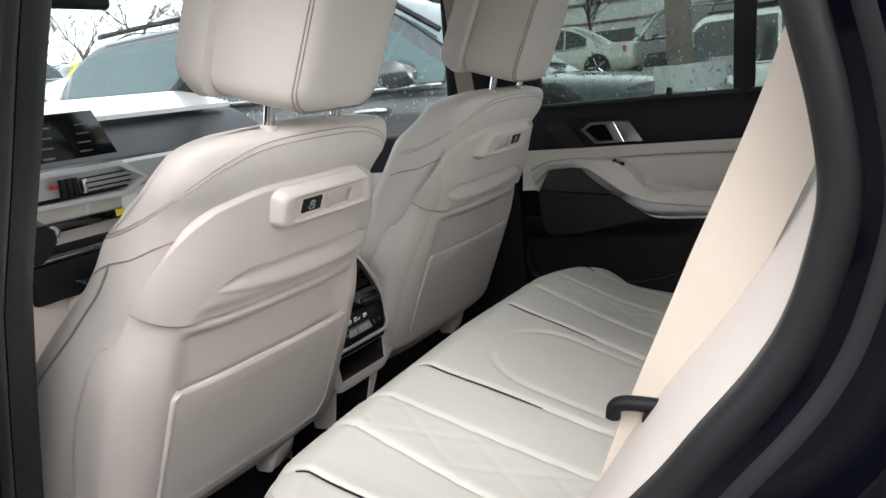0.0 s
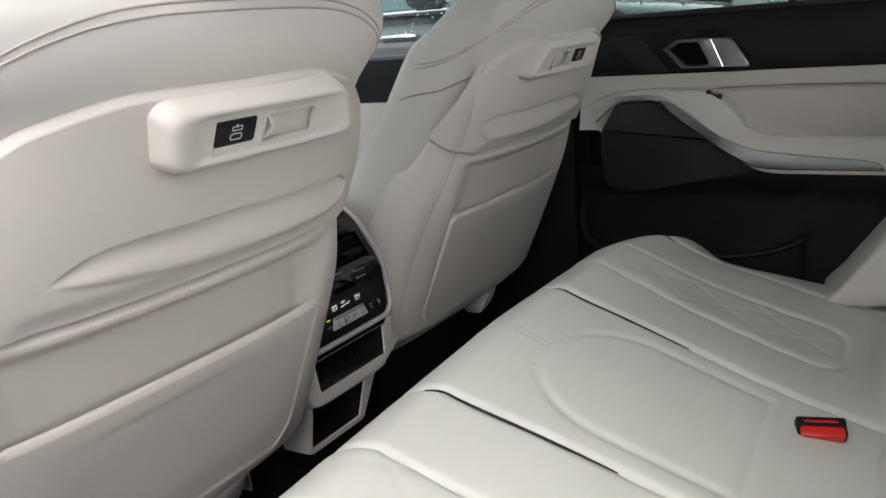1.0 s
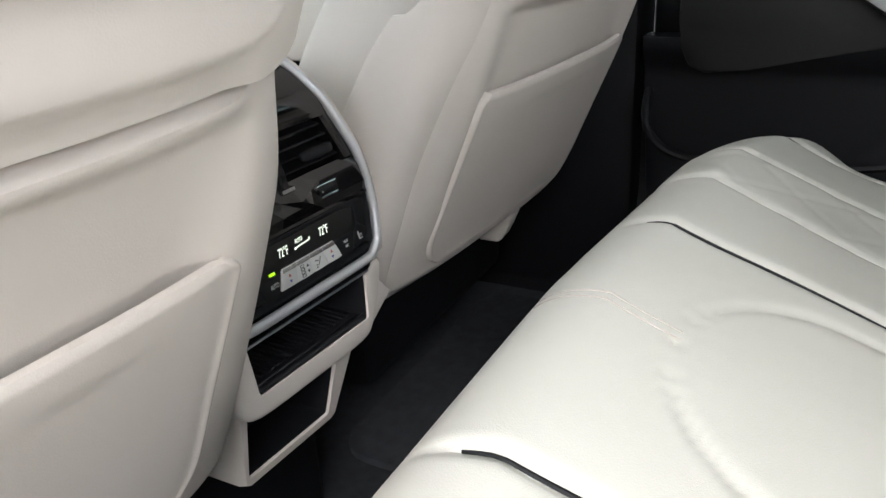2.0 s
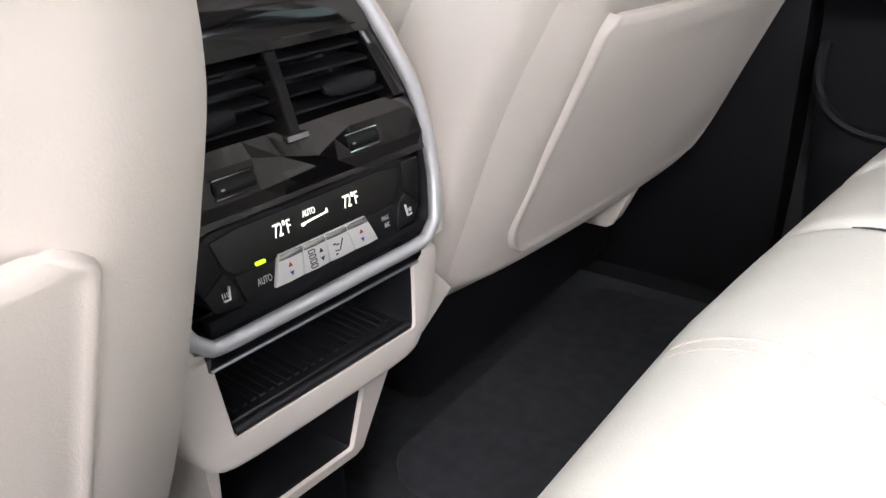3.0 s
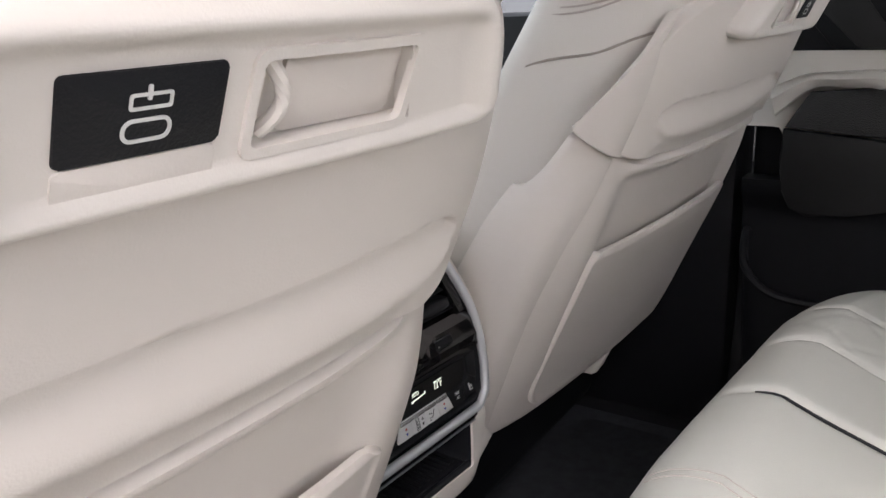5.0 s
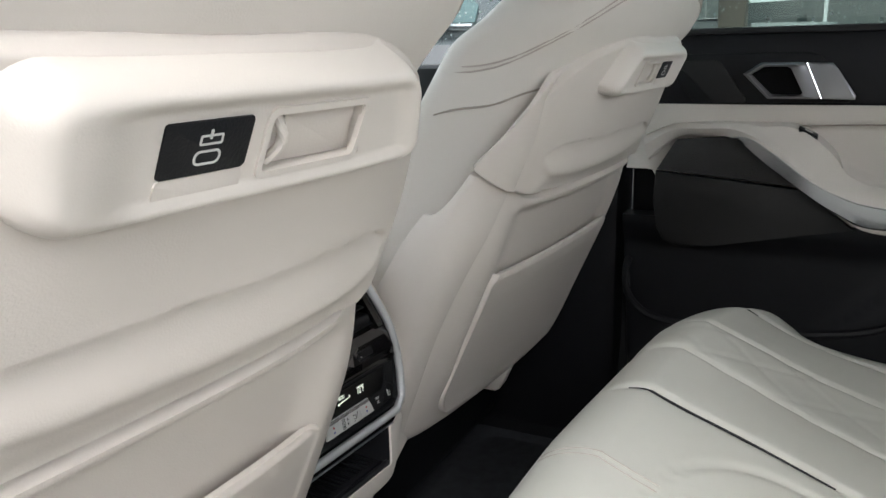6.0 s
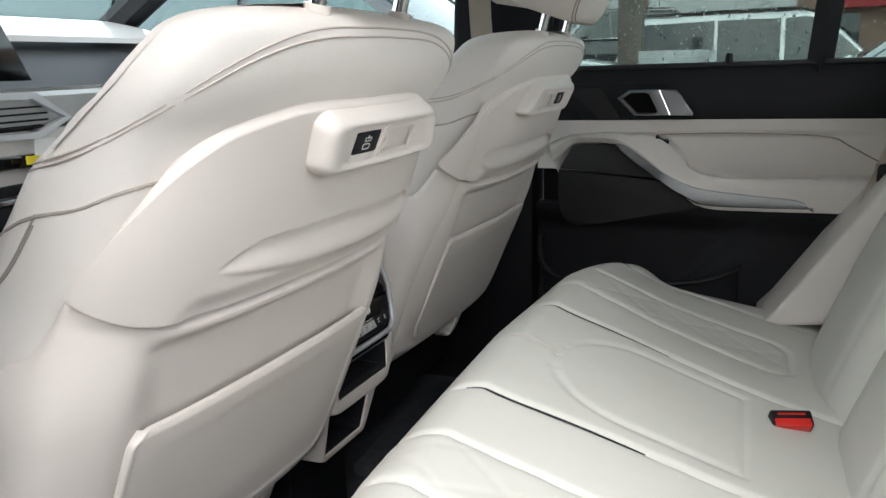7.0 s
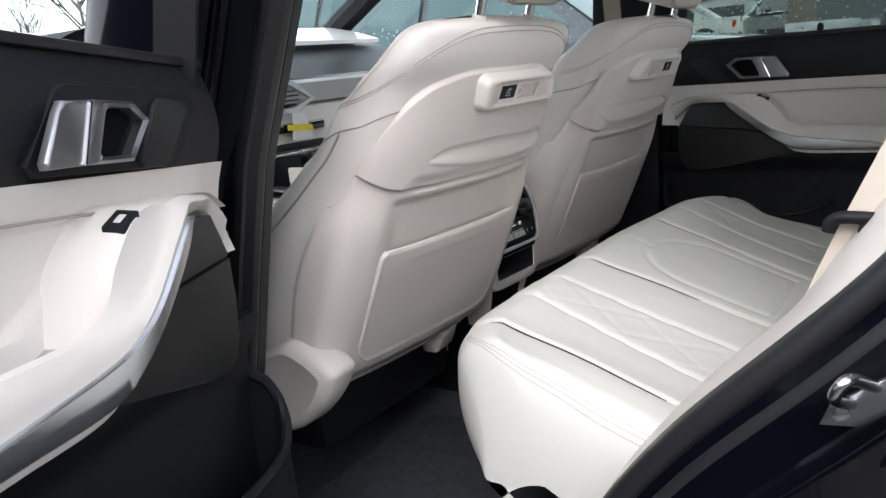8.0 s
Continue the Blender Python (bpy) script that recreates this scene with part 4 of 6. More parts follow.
# open bin with a ribbed mat and a rounded edge
part("bin_liner", shells([(bin_i, -0.001), (swell(bin_i, 0, 0.715, 0.985, 0.97), -0.004), (swell(bin_i, 0, 0.715, 0.95, 0.90), -0.16), (bin_i, -0.16)], cf), BLACK, console)
part("bin_back", plate(bin_i, cf, -0.165, -0.156), BLACK, console)
slope = lambda x, y, z: (x, y - 0.07 * x, z + 0.06 * (y - 0.222))
mat_ob = part("bin_mat", box(-0.0715, 0.0675, 0.222, 0.362, 0.6925, 0.6955, 0.001, 1, fn=slope), RUBBER, console)
for k in range(21):
    part("rib", box(-0.0690 + 0.0064 * k, -0.0660 + 0.0064 * k, 0.228, 0.345, 0.6953, 0.6972, 0, 1, fn=slope), RUBBER, mat_ob)
part("bin_edge", tube([cf(x, 0.6940, -0.0035) for x in (-0.0725, -0.04, 0.0, 0.04, 0.068)], 0.0034, 10), RUBBER, console)
# lower compartment with the socket
lf = lambda a, b, t: (a - 0.006, 0.228 + (0.672 - b) * 0.25 - t - 0.07 * a, b)
low_o = dense([(-0.0840, 0.6800), (-0.0700, 0.5890), (-0.0640, 0.5850), (0.0500, 0.5850), (0.0560, 0.5890), (0.0750, 0.6800)], 4)
low_i = dense([(-0.0720, 0.6780), (-0.0640, 0.5985), (-0.0620, 0.5970), (0.0400, 0.5970), (0.0420, 0.5985), (0.0440, 0.6780)], 4)
part("lower_frame", shells([(low_i, -0.10), (low_i, -0.001), (swell(low_i, -0.01, 0.64, 1.03), 0.001), (swell(low_o, -0.01, 0.64, 0.97), 0.001), (low_o, -0.006), (low_o, -0.14)], lf), PLASTIC, console)
part("lower_liner", shells([(low_i, -0.002), (swell(low_i, -0.01, 0.64, 0.97), -0.006), (swell(low_i, -0.01, 0.64, 0.95), -0.09), (low_i, -0.09)], lf), BLACK, console)
part("lower_back", plate(low_i, lf, -0.10, -0.085), BLACK, console)
part("power_socket", loft([[lf(-0.020 + r * math.cos(a), 0.628 + r * math.sin(a), t) for a in [math.tau * k / 24 for k in range(24)]] for t, r in ((-0.085, 0.020), (-0.052, 0.020), (-0.048, 0.018), (-0.048, 0.014), (-0.060, 0.013), (-0.060, 0.002))]), DARK, console)
part("trim_corner", plate([(0.094, 0.668), (0.130, 0.692), (0.104, 0.722)], lambda a, b, t: (a, 0.227 - 0.07 * a - t, b), -0.06, 0.0, 0.004), PLASTIC, console)


# ---- rear doors ----
def rear_door(place, label, glazed=True):
    """A rear door in the place that it takes when shut on the car's right; place(x, y, z) puts it where it stands."""
    d = thing("car_door", place(0.80, -0.15, 0.45), label, "car door", "rear doors")
    g = lambda x, y, z: place(x, y, z)
    f = lambda x: (lambda a, b, t: place(x - t, a, b))
    F, R = 0.115, -0.66
    part("outer_skin", skin(lambda a, b: g(0.90 + 0.06 * math.sin(math.pi * (0.1 + 0.8 * b)), F + 0.03 + (R - F - 0.02) * a, 0.36 + 0.76 * b), 10, 12, 0.012, None), PAINT, d)
    part("core", box(0.752, 0.90, R, F, 0.38, 1.12, 0.012, 2, fn=g), BLACK, d)
    part("upper_panel", skin(lambda a, b: g(0.728 - 0.022 * math.sin(math.pi * min(1, 0.12 + 0.8 * b)), R + (F - R) * a, 1.022 + 0.120 * b), 20, 14, 0.03, lambda a, b: Vector(g(1, 0, 0)) - Vector(g(0, 0, 0))), DOORTOP, d)
    part("window_seal", box(0.715, 0.74, R, F, 1.140, 1.150, 0.003, 2, fn=g), RUBBER, d)
    SWEEP = [(0.915, -0.30), (0.926, -0.236), (0.962, -0.168), (1.004, -0.118), (1.02, -0.105)]

    def cream(a, b):
        y = R + (F - R) * a
        low = 0.845 + 0.085 * smoothstep(0.035, 0.075, y)
        z = low + (1.035 - low) * b
        x = 0.712 + 0.012 * math.sin(b * math.pi) - 0.004
        # the padded field lies behind the seam and bulges in its middle
        field = smoothstep(1.010, 1.000, z) * smoothstep(0.0, -0.018, y - lerp(SWEEP, z)) * smoothstep(-0.60, -0.50, y)
        x += 0.009 * field - 0.005 * field * math.sin(math.pi * min(1, max(0, (z - 0.915) / 0.095)))
        return g(x, y, z)
    part("trim_panel", skin(cream, 90, 40, 0.03, lambda a, b: Vector(g(1, 0, 0)) - Vector(g(0, 0, 0))), LEATHER, d)
    seam = [g(0.7035, q.x, q.y) for q in smooth_line([(-0.11, 1.003, 0), (-0.20, 1.007, 0), (-0.32, 1.008, 0), (-0.465, 1.001, 0), (-0.51, 0.981, 0), (-0.57, 0.949, 0), (-0.64, 0.93, 0)], 6)]
    part("seam", tube(seam, 0.0014, 5), THREAD, d)
    # armrest sweeping down and back: y and z of its upper and lower edge, reach, share of silver
    ARM = [(0.088, 0.985, 0.078, 0.945, 0.002, 0.0), (0.045, 1.003, 0.03, 0.985, 0.010, 0.0), (0.009, 1.007, -0.02, 0.988, 0.020, 0.0), (-0.050, 1.010, -0.05, 0.988, 0.032, 0.05), (-0.085, 1.003, -0.07, 0.979, 0.042, 0.45),
           (-0.121, 0.985, -0.10, 0.955, 0.048, 0.52), (-0.178, 0.942, -0.155, 0.916, 0.054, 0.55), (-0.215, 0.928, -0.205, 0.883, 0.056, 0.6), (-0.25, 0.924, -0.25, 0.860, 0.055, 0.62), (-0.34, 0.923, -0.34, 0.857, 0.054, 0.50),
           (-0.42, 0.922, -0.42, 0.857, 0.054, 0.38), (-0.455, 0.922, -0.455, 0.857, 0.053, 0.02), (-0.56, 0.922, -0.54, 0.858, 0.045, 0.0), (-0.655, 0.925, -0.65, 0.88, 0.04, 0.0)]
    cols = [curve_value([(i, q[k]) for i, q in enumerate(ARM)], 6) for k in range(6)]
    rings, strip = [], []
    for j in range(len(cols[0])):
        y1, z1, y0, z0, reach, silver = (c[j][1] for c in cols)
        silver = max(0.0, silver)
        deck_z = z1 + max(0, 1.009 - z1) * smoothstep(-0.262, -0.120, y1) * smoothstep(0.02, -0.05, y1)
        cup = 0.042 * smoothstep(-0.195, -0.225, y1) * smoothstep(-0.47, -0.39, y1)
        flat = smoothstep(-0.215, -0.195, y1) * smoothstep(-0.09, -0.115, y1)
        f0 = -0.02 + 0.13 * smoothstep(-0.17, -0.27, y0)
        at2 = lambda px, f: g(px, y0 + (y1 - y0) * f, z0 + (z1 - z0) * f)
        rings.append([at2(px, f) for px, f in ((0.735, 0.0), (0.709 - reach, 0.0), (0.705 - reach, 0.08), (0.700 - reach, 0.62), (0.700 - reach + 0.005, 0.84), (0.700 - reach + 0.010, 0.97))] + [g(px, y1, z1 + (deck_z - z1) * k - cup * q) for px, k, q in ((0.700 - reach * 0.70, 0.55 + 0.38 * flat, 0.0), (0.700 - reach * 0.5, 0.9 + 0.08 * flat, 0.85), (0.700 - reach * 0.3, 1.0, 1.0), (0.712, 1.02, 1.0), (0.735, 1.0, 1.0))])
        if silver > 0.03:
            strip.append([at2(px, f) for px, f in ((0.72, f0), (0.7040 - reach, f0), (0.6995 - reach, f0 + 0.06), (0.6965 - reach, f0 + (silver - f0) * 0.6), (0.6950 - reach, silver - 0.02), (0.6965 - reach, silver), (0.72, silver))])
    arm = part("armrest", loft(rings), LEATHER, d)
    part("silver_trim", loft(strip), STRIP, d, "brushed silver trim strip")
    part("speaker_grille", plate([(0.062, 0.932), (0.033, 0.981), (-0.055, 0.988), (-0.155, 0.913)], f(0.704), 0.0, 0.014, 0.003), SPEAKER, d, "dark speaker mesh")
    part("speaker_panel", plate([(0.064, 0.929), (-0.157, 0.910), (-0.23, 0.853), (-0.16, 0.840), (-0.03, 0.812), (0.025, 0.806), (0.048, 0.815), (0.060, 0.838), (0.066, 0.88)], f(0.704), 0.0, 0.013, 0.003), GREYPANEL, d)
    def low_at(a, b):
        y, z = R + (F - R) * a, 0.42 + 0.435 * b
        x = 0.712 - 0.020 * smoothstep(0.80, 0.845, z) - 0.028 * smoothstep(0.66, 0.50, z)
        x -= 0.022 * smoothstep(-0.26, -0.30, y + 0.95 * (z - 0.76))
        return g(x, y, z)
    part("lower_panel", skin(low_at, 60, 40, 0.04, lambda a, b: Vector(g(1, 0, 0)) - Vector(g(0, 0, 0))), BLACK, d)
    # door pocket: a curved wall with a rounded rim, open at its top
    RIM = curve_value([(0.105, 0.775), (0.100, 0.735), (0.080, 0.708), (0.045, 0.692), (-0.02, 0.688), (-0.15, 0.690), (-0.26, 0.705), (-0.33, 0.735)], 6)
    def wall_at(a, b):
        y, top = RIM[round(a * (len(RIM) - 1))]
        out = math.sin(math.pi * min(1, max(0, a))) ** 0.45
        x = 0.706 - (0.050 + 0.016 * (1 - b)) * out
        return g(x, y - 0.02 * (1 - b) * (1 - a), 0.44 + (top - 0.44) * b)
    pocket = part("door_pocket", skin(wall_at, len(RIM) - 1, 16, 0.006, lambda a, b: Vector(g(1, 0, 0)) - Vector(g(0, 0, 0))), BLACK, d)
    part("pocket_rim", tube([wall_at(i / (len(RIM) - 1), 1.0) for i in range(len(RIM))], 0.0065, 8), BLACK, pocket)
    # handle
    part("handle_tray", plate([(0.062, 1.098), (0.045, 1.112), (-0.15, 1.112), (-0.165, 1.106), (-0.215, 1.048), (-0.205, 1.039), (0.0, 1.036), (0.014, 1.040)], f(0.712), 0.0, 0.008, 0.003), BLACK, d)
    part("blank_cover", plate([(0.034, 1.092), (0.026, 1.101), (-0.016, 1.103), (-0.026, 1.098), (-0.066, 1.044), (-0.062, 1.038), (-0.026, 1.037), (-0.016, 1.042)], f(0.704), 0.0, 0.005, 0.0015), GREYPANEL, d)
    loop_o = dense([(-0.060, 1.082), (-0.096, 1.0455), (-0.165, 1.0455), (-0.169, 1.050), (-0.148, 1.093), (-0.141, 1.098), (-0.084, 1.098)], 3)
    loop_i = dense([(-0.071, 1.081), (-0.101, 1.0515), (-0.140, 1.0505), (-0.144, 1.054), (-0.126, 1.089), (-0.120, 1.092), (-0.089, 1.092)], 3)
    mid = [((a + c) / 2, (b + e) / 2) for (a, b), (c, e) in zip(loop_o, loop_i)]
    lever = part("door_handle", loft([[f(0.704)(a, b, t) for a, b in pts] for pts, t in ((loop_o, 0.006), (loop_o, 0.0145), (mid, 0.0180), (loop_i, 0.0150), (loop_i, 0.006))], cap=False, closed=True), HANDLE, d, "satin chrome pull handle")
    part("grip", plate([(-0.1685, 1.0455), (-0.213, 1.0445), (-0.214, 1.050), (-0.188, 1.088), (-0.180, 1.0965), (-0.1445, 1.0975)], f(0.704), 0.008, 0.0165, 0.003), HANDLE, lever)
    part("edge_line", tube([g(0.6872, -0.1690, 1.046), g(0.6872, -0.1460, 1.097)], 0.0014, 6), POLISHED, lever)
    # flat near-black plate: the shade inside the handle loop, put in as colour
    part("handle_well_shade", plate([(-0.070, 1.083), (-0.104, 1.051), (-0.146, 1.049), (-0.122, 1.094), (-0.09, 1.094)], f(0.7035), 0.0, 0.002), VOID, lever)
    part("lock_pin", tube([g(0.722, -0.278, 1.142), g(0.722, -0.278, 1.160), g(0.722, -0.278, 1.166)], 0.0075, 12, taper=lambda t: 1 if t < 0.8 else 0.7), BLACK, d)
    sw = part("window_switch", box(0.664, 0.684, -0.170, -0.144, -0.006, 0.0012, 0.001, 2, fn=lambda x, y, z: g(x, y, 0.9995 + z + 0.45 * (y + 0.157) + 0.1 * (x - 0.674))), BLACK, arm)
    part("switch_mark", box(0.671, 0.677, -0.163, -0.152, 0.0010, 0.0018, 0.0, fn=lambda x, y, z: g(x, y, 0.9995 + z + 0.45 * (y + 0.157) + 0.1 * (x - 0.674))), BUTTON, sw)
    # window frame and glass
    TOPZ = 1.52
    lean = lambda z: 0.735 - 0.30 * (z - 1.14)
    def bar(p, q, w, name, m=RUBBER):
        part(name, tube([g(lean(p[1]), p[0], p[1]), g(lean(q[1]), q[0], q[1])], w, 4, up=(1, 0, 0)), m, d)
    bar((F - 0.02, 1.13), (F - 0.10, TOPZ), 0.030, "window_frame")
    bar((-0.445, 1.13), (-0.472, TOPZ), 0.024, "window_divider")
    bar((F - 0.10, TOPZ), (-0.62, TOPZ - 0.04), 0.025, "window_frame")
    bar((-0.66, 1.13), (-0.70, TOPZ - 0.06), 0.025, "window_frame")
    if glazed:
        pane = part("pane", plate([(F - 0.03, 1.135), (F - 0.10, TOPZ), (-0.468, TOPZ - 0.01), (-0.445, 1.135)], lambda a, b, t: g(lean(b) + 0.005 + t, a, b), 0.0, 0.004), TINTED, d)
        pane2 = part("pane", plate([(-0.45, 1.135), (-0.472, TOPZ - 0.01), (-0.69, TOPZ - 0.05), (-0.66, 1.135)], lambda a, b, t: g(lean(b) + 0.005 + t, a, b), 0.0, 0.004), TINTED, d)
        rnd = random.Random(5)
        for pn, y0, y1, count in ((pane, 0.06, -0.44, 800), (pane2, -0.46, -0.66, 300)):
            bm = bmesh.new()
            for _ in range(count):
                y, z = rnd.uniform(y1, y0), rnd.uniform(1.145, 1.40)
                r = 0.0009 + 0.0022 * rnd.random() ** 3
                mm = Matrix.Translation(g(lean(z) + 0.010, y, z)) @ Matrix.Diagonal((0.5, 1, 1 + 0.6 * rnd.random(), 1))
                bmesh.ops.create_icosphere(bm, subdivisions=1, radius=r, matrix=mm)
            drops = part("rain_drops", bm, WATER, pn)
            tagged(drops, kind="stuff")
    return d


rear_door(lambda x, y, z: (x, y, z), "closed rear car door with cream, black and silver trim")
OPEN = radians(66.4)


def opened(x, y, z):
    dx, dy = 0.70 - x, y + 0.10
    c, s = math.cos(-OPEN), math.sin(-OPEN)
    # the slanting hinges lift the rear end as the door swings out
    return (-1.0372 + c * dx - s * dy, 0.0350 + s * dx + c * dy, z + 0.0440 - 0.0800 * dy)


rear_door(opened, "open rear car door, window down, cream and black trim", False)


# ---- floor and body ----
alone("floor", skin(lambda a, b: (-0.80 + 1.6 * a, -0.6 + 2.2 * b, 0.40 + 0.05 * gauss(-0.8 + 1.6 * a, 0.12)), 40, 20, 0.03, lambda a, b: (0, 0, -1)), CARPET, (0, 0.2, 0.40), "black carpeted car floor", "floor", "structure")
for side in (-1, 1):
    m = alone("floor_mat", plate(rounded(side * 0.42 - 0.24, side * 0.42 + 0.24, -0.03, 0.36, 0.05), lambda a, b, t: (a, b, t), 0.408, 0.418, 0.003), CARPET, (side * 0.42, 0.15, 0.408), "black carpet floor mat behind a front seat", "floor mat", group="floor mats")


def seal_line():
    return smooth_line([(-0.56, 1.50, 0), (-0.60, 1.36, 0), (-0.620, 1.269, 0), (-0.633, 1.212, 0), (-0.638, 1.165, 0), (-0.631, 1.125, 0), (-0.618, 1.085, 0), (-0.598, 1.050, 0), (-0.566, 1.008, 0), (-0.531, 0.962, 0), (-0.469, 0.894, 0), (-0.369, 0.792, 0), (-0.30, 0.705, 0), (-0.23, 0.60, 0), (-0.15, 0.53, 0), (-0.05, 0.505, 0), (0.20, 0.50, 0)], 8)


def sweep(line, profile, inward=lambda z: 1.0):
    """A closed profile [(offset, x)] carried along a line of (y, z); the offset points away from the opening."""
    rings = []
    for i, q in enumerate(line):
        t = (line[min(i + 1, len(line) - 1)] - line[max(i - 1, 0)]).normalized()
        n = Vector((t.y, -t.x, 0))
        k = inward(q.y)
        rings.append([(x, q.x + n.x * (o * k if o < 0 else o), q.y + n.y * (o * k if o < 0 else o)) for o, x in profile])
    return loft(rings)


body = thing("car_body", (-0.85, -0.6, 0.20), "dark navy car body round the open rear doorway", "car body", kind="structure")
edge = seal_line()
part("pillar_trim", sweep(edge[:100], [(0.0, -0.768), (-0.010, -0.745), (-0.021, -0.71), (-0.026, -0.67), (-0.018, -0.645), (0.0, -0.63), (0.09, -0.60), (0.11, -0.62), (0.06, -0.768)], lambda z: smoothstep(1.19, 1.06, z) * (0.18 + 0.82 * smoothstep(0.86, 0.98, z))), PLASTIC, body, "cream pillar trim")
seal_form = [(-0.003, -0.750)] + [(0.011 + 0.014 * math.cos(radians(a)), -0.776 - 0.014 * math.sin(radians(a))) for a in range(180, 20, -20)] + [(0.0255, -0.7835)] + [(0.041 + 0.0160 * math.cos(radians(a)), -0.783 - 0.019 * math.sin(radians(a))) for a in range(160, -10, -17)] + [(0.054, -0.752)]
part("door_seal", sweep(edge, seal_form), RUBBER, body, "black rubber door seal")
part("seal_lip", sweep(edge, [(0.050 + 0.006 * math.cos(k * math.tau / 8), -0.800 + 0.006 * math.sin(k * math.tau / 8)) for k in range(8)]), RUBBER, body)
part("door_flange", sweep(edge, [(0.02, -0.79), (0.045, -0.805), (0.075, -0.815), (0.085, -0.835), (0.10, -0.90), (0.12, -0.935), (0.16, -0.95), (0.30, -0.955), (0.30, -0.94), (0.10, -0.80)]), PAINT, body, "glossy navy painted flange")
part("flange_groove", sweep(edge, [(0.086 + 0.0025 * math.cos(k * math.tau / 8), -0.838 + 0.0025 * math.sin(k * math.tau / 8)) for k in range(8)]), PAINT, body)
part("sill_plate", box(-0.86, -0.74, -0.10, 0.60, 0.46, 0.498, 0.006), BLACK, body)
part("sill", box(-0.94, -0.78, -0.30, 1.6, 0.22, 0.470, 0.03), PAINT, body)
# B-pillar
BP = [(0.50, 0.44), (0.56, 0.42), (0.73, 0.366), (0.90, 0.325), (1.05, 0.285), (1.178, 0.229), (1.32, 0.169), (1.52, 0.08)]


def pillar(profile):
    return loft([[(x, lerp(BP, z) + o, z) for x, o in profile] for z in [1.52 - 1.02 * i / 30 for i in range(31)]])


part("pillar_cover", pillar([(-0.62, 0.0), (-0.628, -0.018), (-0.66, -0.058), (-0.70, -0.098), (-0.735, -0.118), (-0.735, 0.12), (-0.63, 0.14)]), BLACK, body, "dark grey B-pillar cover")
part("pillar_seal", pillar([(-0.752 + 0.021 * math.cos(k * math.tau / 14), -0.104 + 0.021 * math.sin(k * math.tau / 14) * (1 if k != 9 else 0.6)) for k in range(14)]), RUBBER, body)
part("jamb_bead", pillar([(-0.812 + 0.004 * math.cos(k * math.tau / 8), -0.066 + 0.004 * math.sin(k * math.tau / 8)) for k in range(8)]), PAINT, body)
part("pillar_skin", pillar([(-0.765, -0.088), (-0.785, -0.066), (-0.80, -0.062), (-0.835, -0.066), (-0.86, -0.055), (-0.878, -0.01), (-0.875, 0.07), (-0.86, 0.11), (-0.74, 0.11)]), PAINT, body)
striker = part("door_striker", plate([(-0.503, 0.855), (-0.510, 0.872), (-0.562, 0.912), (-0.578, 0.908), (-0.575, 0.892), (-0.530, 0.858)], lambda a, b, t: (-0.842 - t, a, b), 0.0, 0.005, 0.001), HANDLE, body, "metal door striker")
part("striker_loop", tube(smooth_line([(-0.846, -0.524, 0.876), (-0.880, -0.518, 0.892), (-0.888, -0.519, 0.902), (-0.882, -0.527, 0.910), (-0.846, -0.540, 0.892)], 6), 0.0048, 10), CHROME, striker)
for dy, dz in ((-0.518, 0.868), (-0.562, 0.899)):
    part("bolt", loft([[(-0.846 - t, dy + r * math.cos(a), dz + r * math.sin(a)) for a in [math.tau * k / 12 for k in range(12)]] for t, r in ((0, 0.007), (0.005, 0.0065), (0.006, 0.003))]), CHROME, striker)
rd = random.Random(8)
bm = bmesh.new()
for _ in range(170):
    i = rd.randrange(70, 104)
    q = edge[i]
    tt = (edge[i + 1] - edge[i - 1]).normalized()
    o = rd.uniform(0.165, 0.29)
    bmesh.ops.create_icosphere(bm, subdivisions=1, radius=0.0008 + 0.0018 * rd.random() ** 2, matrix=Matrix.Translation((-0.9505 - 0.0357 * (o - 0.16), q.x + tt.y * o, q.y - tt.x * o)) @ Matrix.Diagonal((0.5, 1, 1, 1)))
tagged(part("rain_drops", bm, WATER, body), kind="stuff")
# far pillars and roof close the cabin
part("far_pillar", box(0, 1, 0, 1, 0, 1, 0.06, 2, fn=lambda a, b, c: (0.70 - 0.10 * c + 0.11 * a, 0.075 + 0.235 * b - 0.06 * c, 1.13 + 0.43 * c)), BLACK, body)
part("far_pillar_foot", box(0.71, 0.82, 0.125, 0.44, 0.42, 1.13, 0.02), BLACK, body)
front_pane = part("front_window", plate([(0.31, 1.135), (0.25, 1.52), (0.75, 1.50), (1.35, 1.16), (1.35, 1.135)], lambda a, b, t: (0.745 - 0.27 * (b - 1.14) + t, a, b), 0.0, 0.004), CLEAR, body)
front_pane.visible_shadow = False
rf = random.Random(21)
bm = bmesh.new()
for _ in range(420):
    y, z = rf.uniform(0.33, 1.2), rf.uniform(1.145, 1.28)
    r = 0.0009 + 0.0020 * rf.random() ** 3
    bmesh.ops.create_icosphere(bm, subdivisions=1, radius=r, matrix=Matrix.Translation((0.750 - 0.27 * (z - 1.14), y, z)) @ Matrix.Diagonal((0.5, 1, 1 + 0.5 * rf.random(), 1)))
tagged(part("rain_drops", bm, WATER, front_pane), kind="stuff")
part("front_belt", loft([[(x, y, z) for x, y in ((0.640 - 0.06 * k, 0.185), (0.640 - 0.06 * k, 0.187), (0.640 - 0.06 * k, 0.232), (0.640 - 0.06 * k, 0.230))] for k, z in ((0.0, 1.05), (0.6, 1.25), (1.0, 1.45))]), WEBBING, body, "beige front seat belt")
part("far_rear_pillar", box(0.66, 0.74, -0.95, -0.68, 0.5, 1.52, 0.02), BLACK, body)
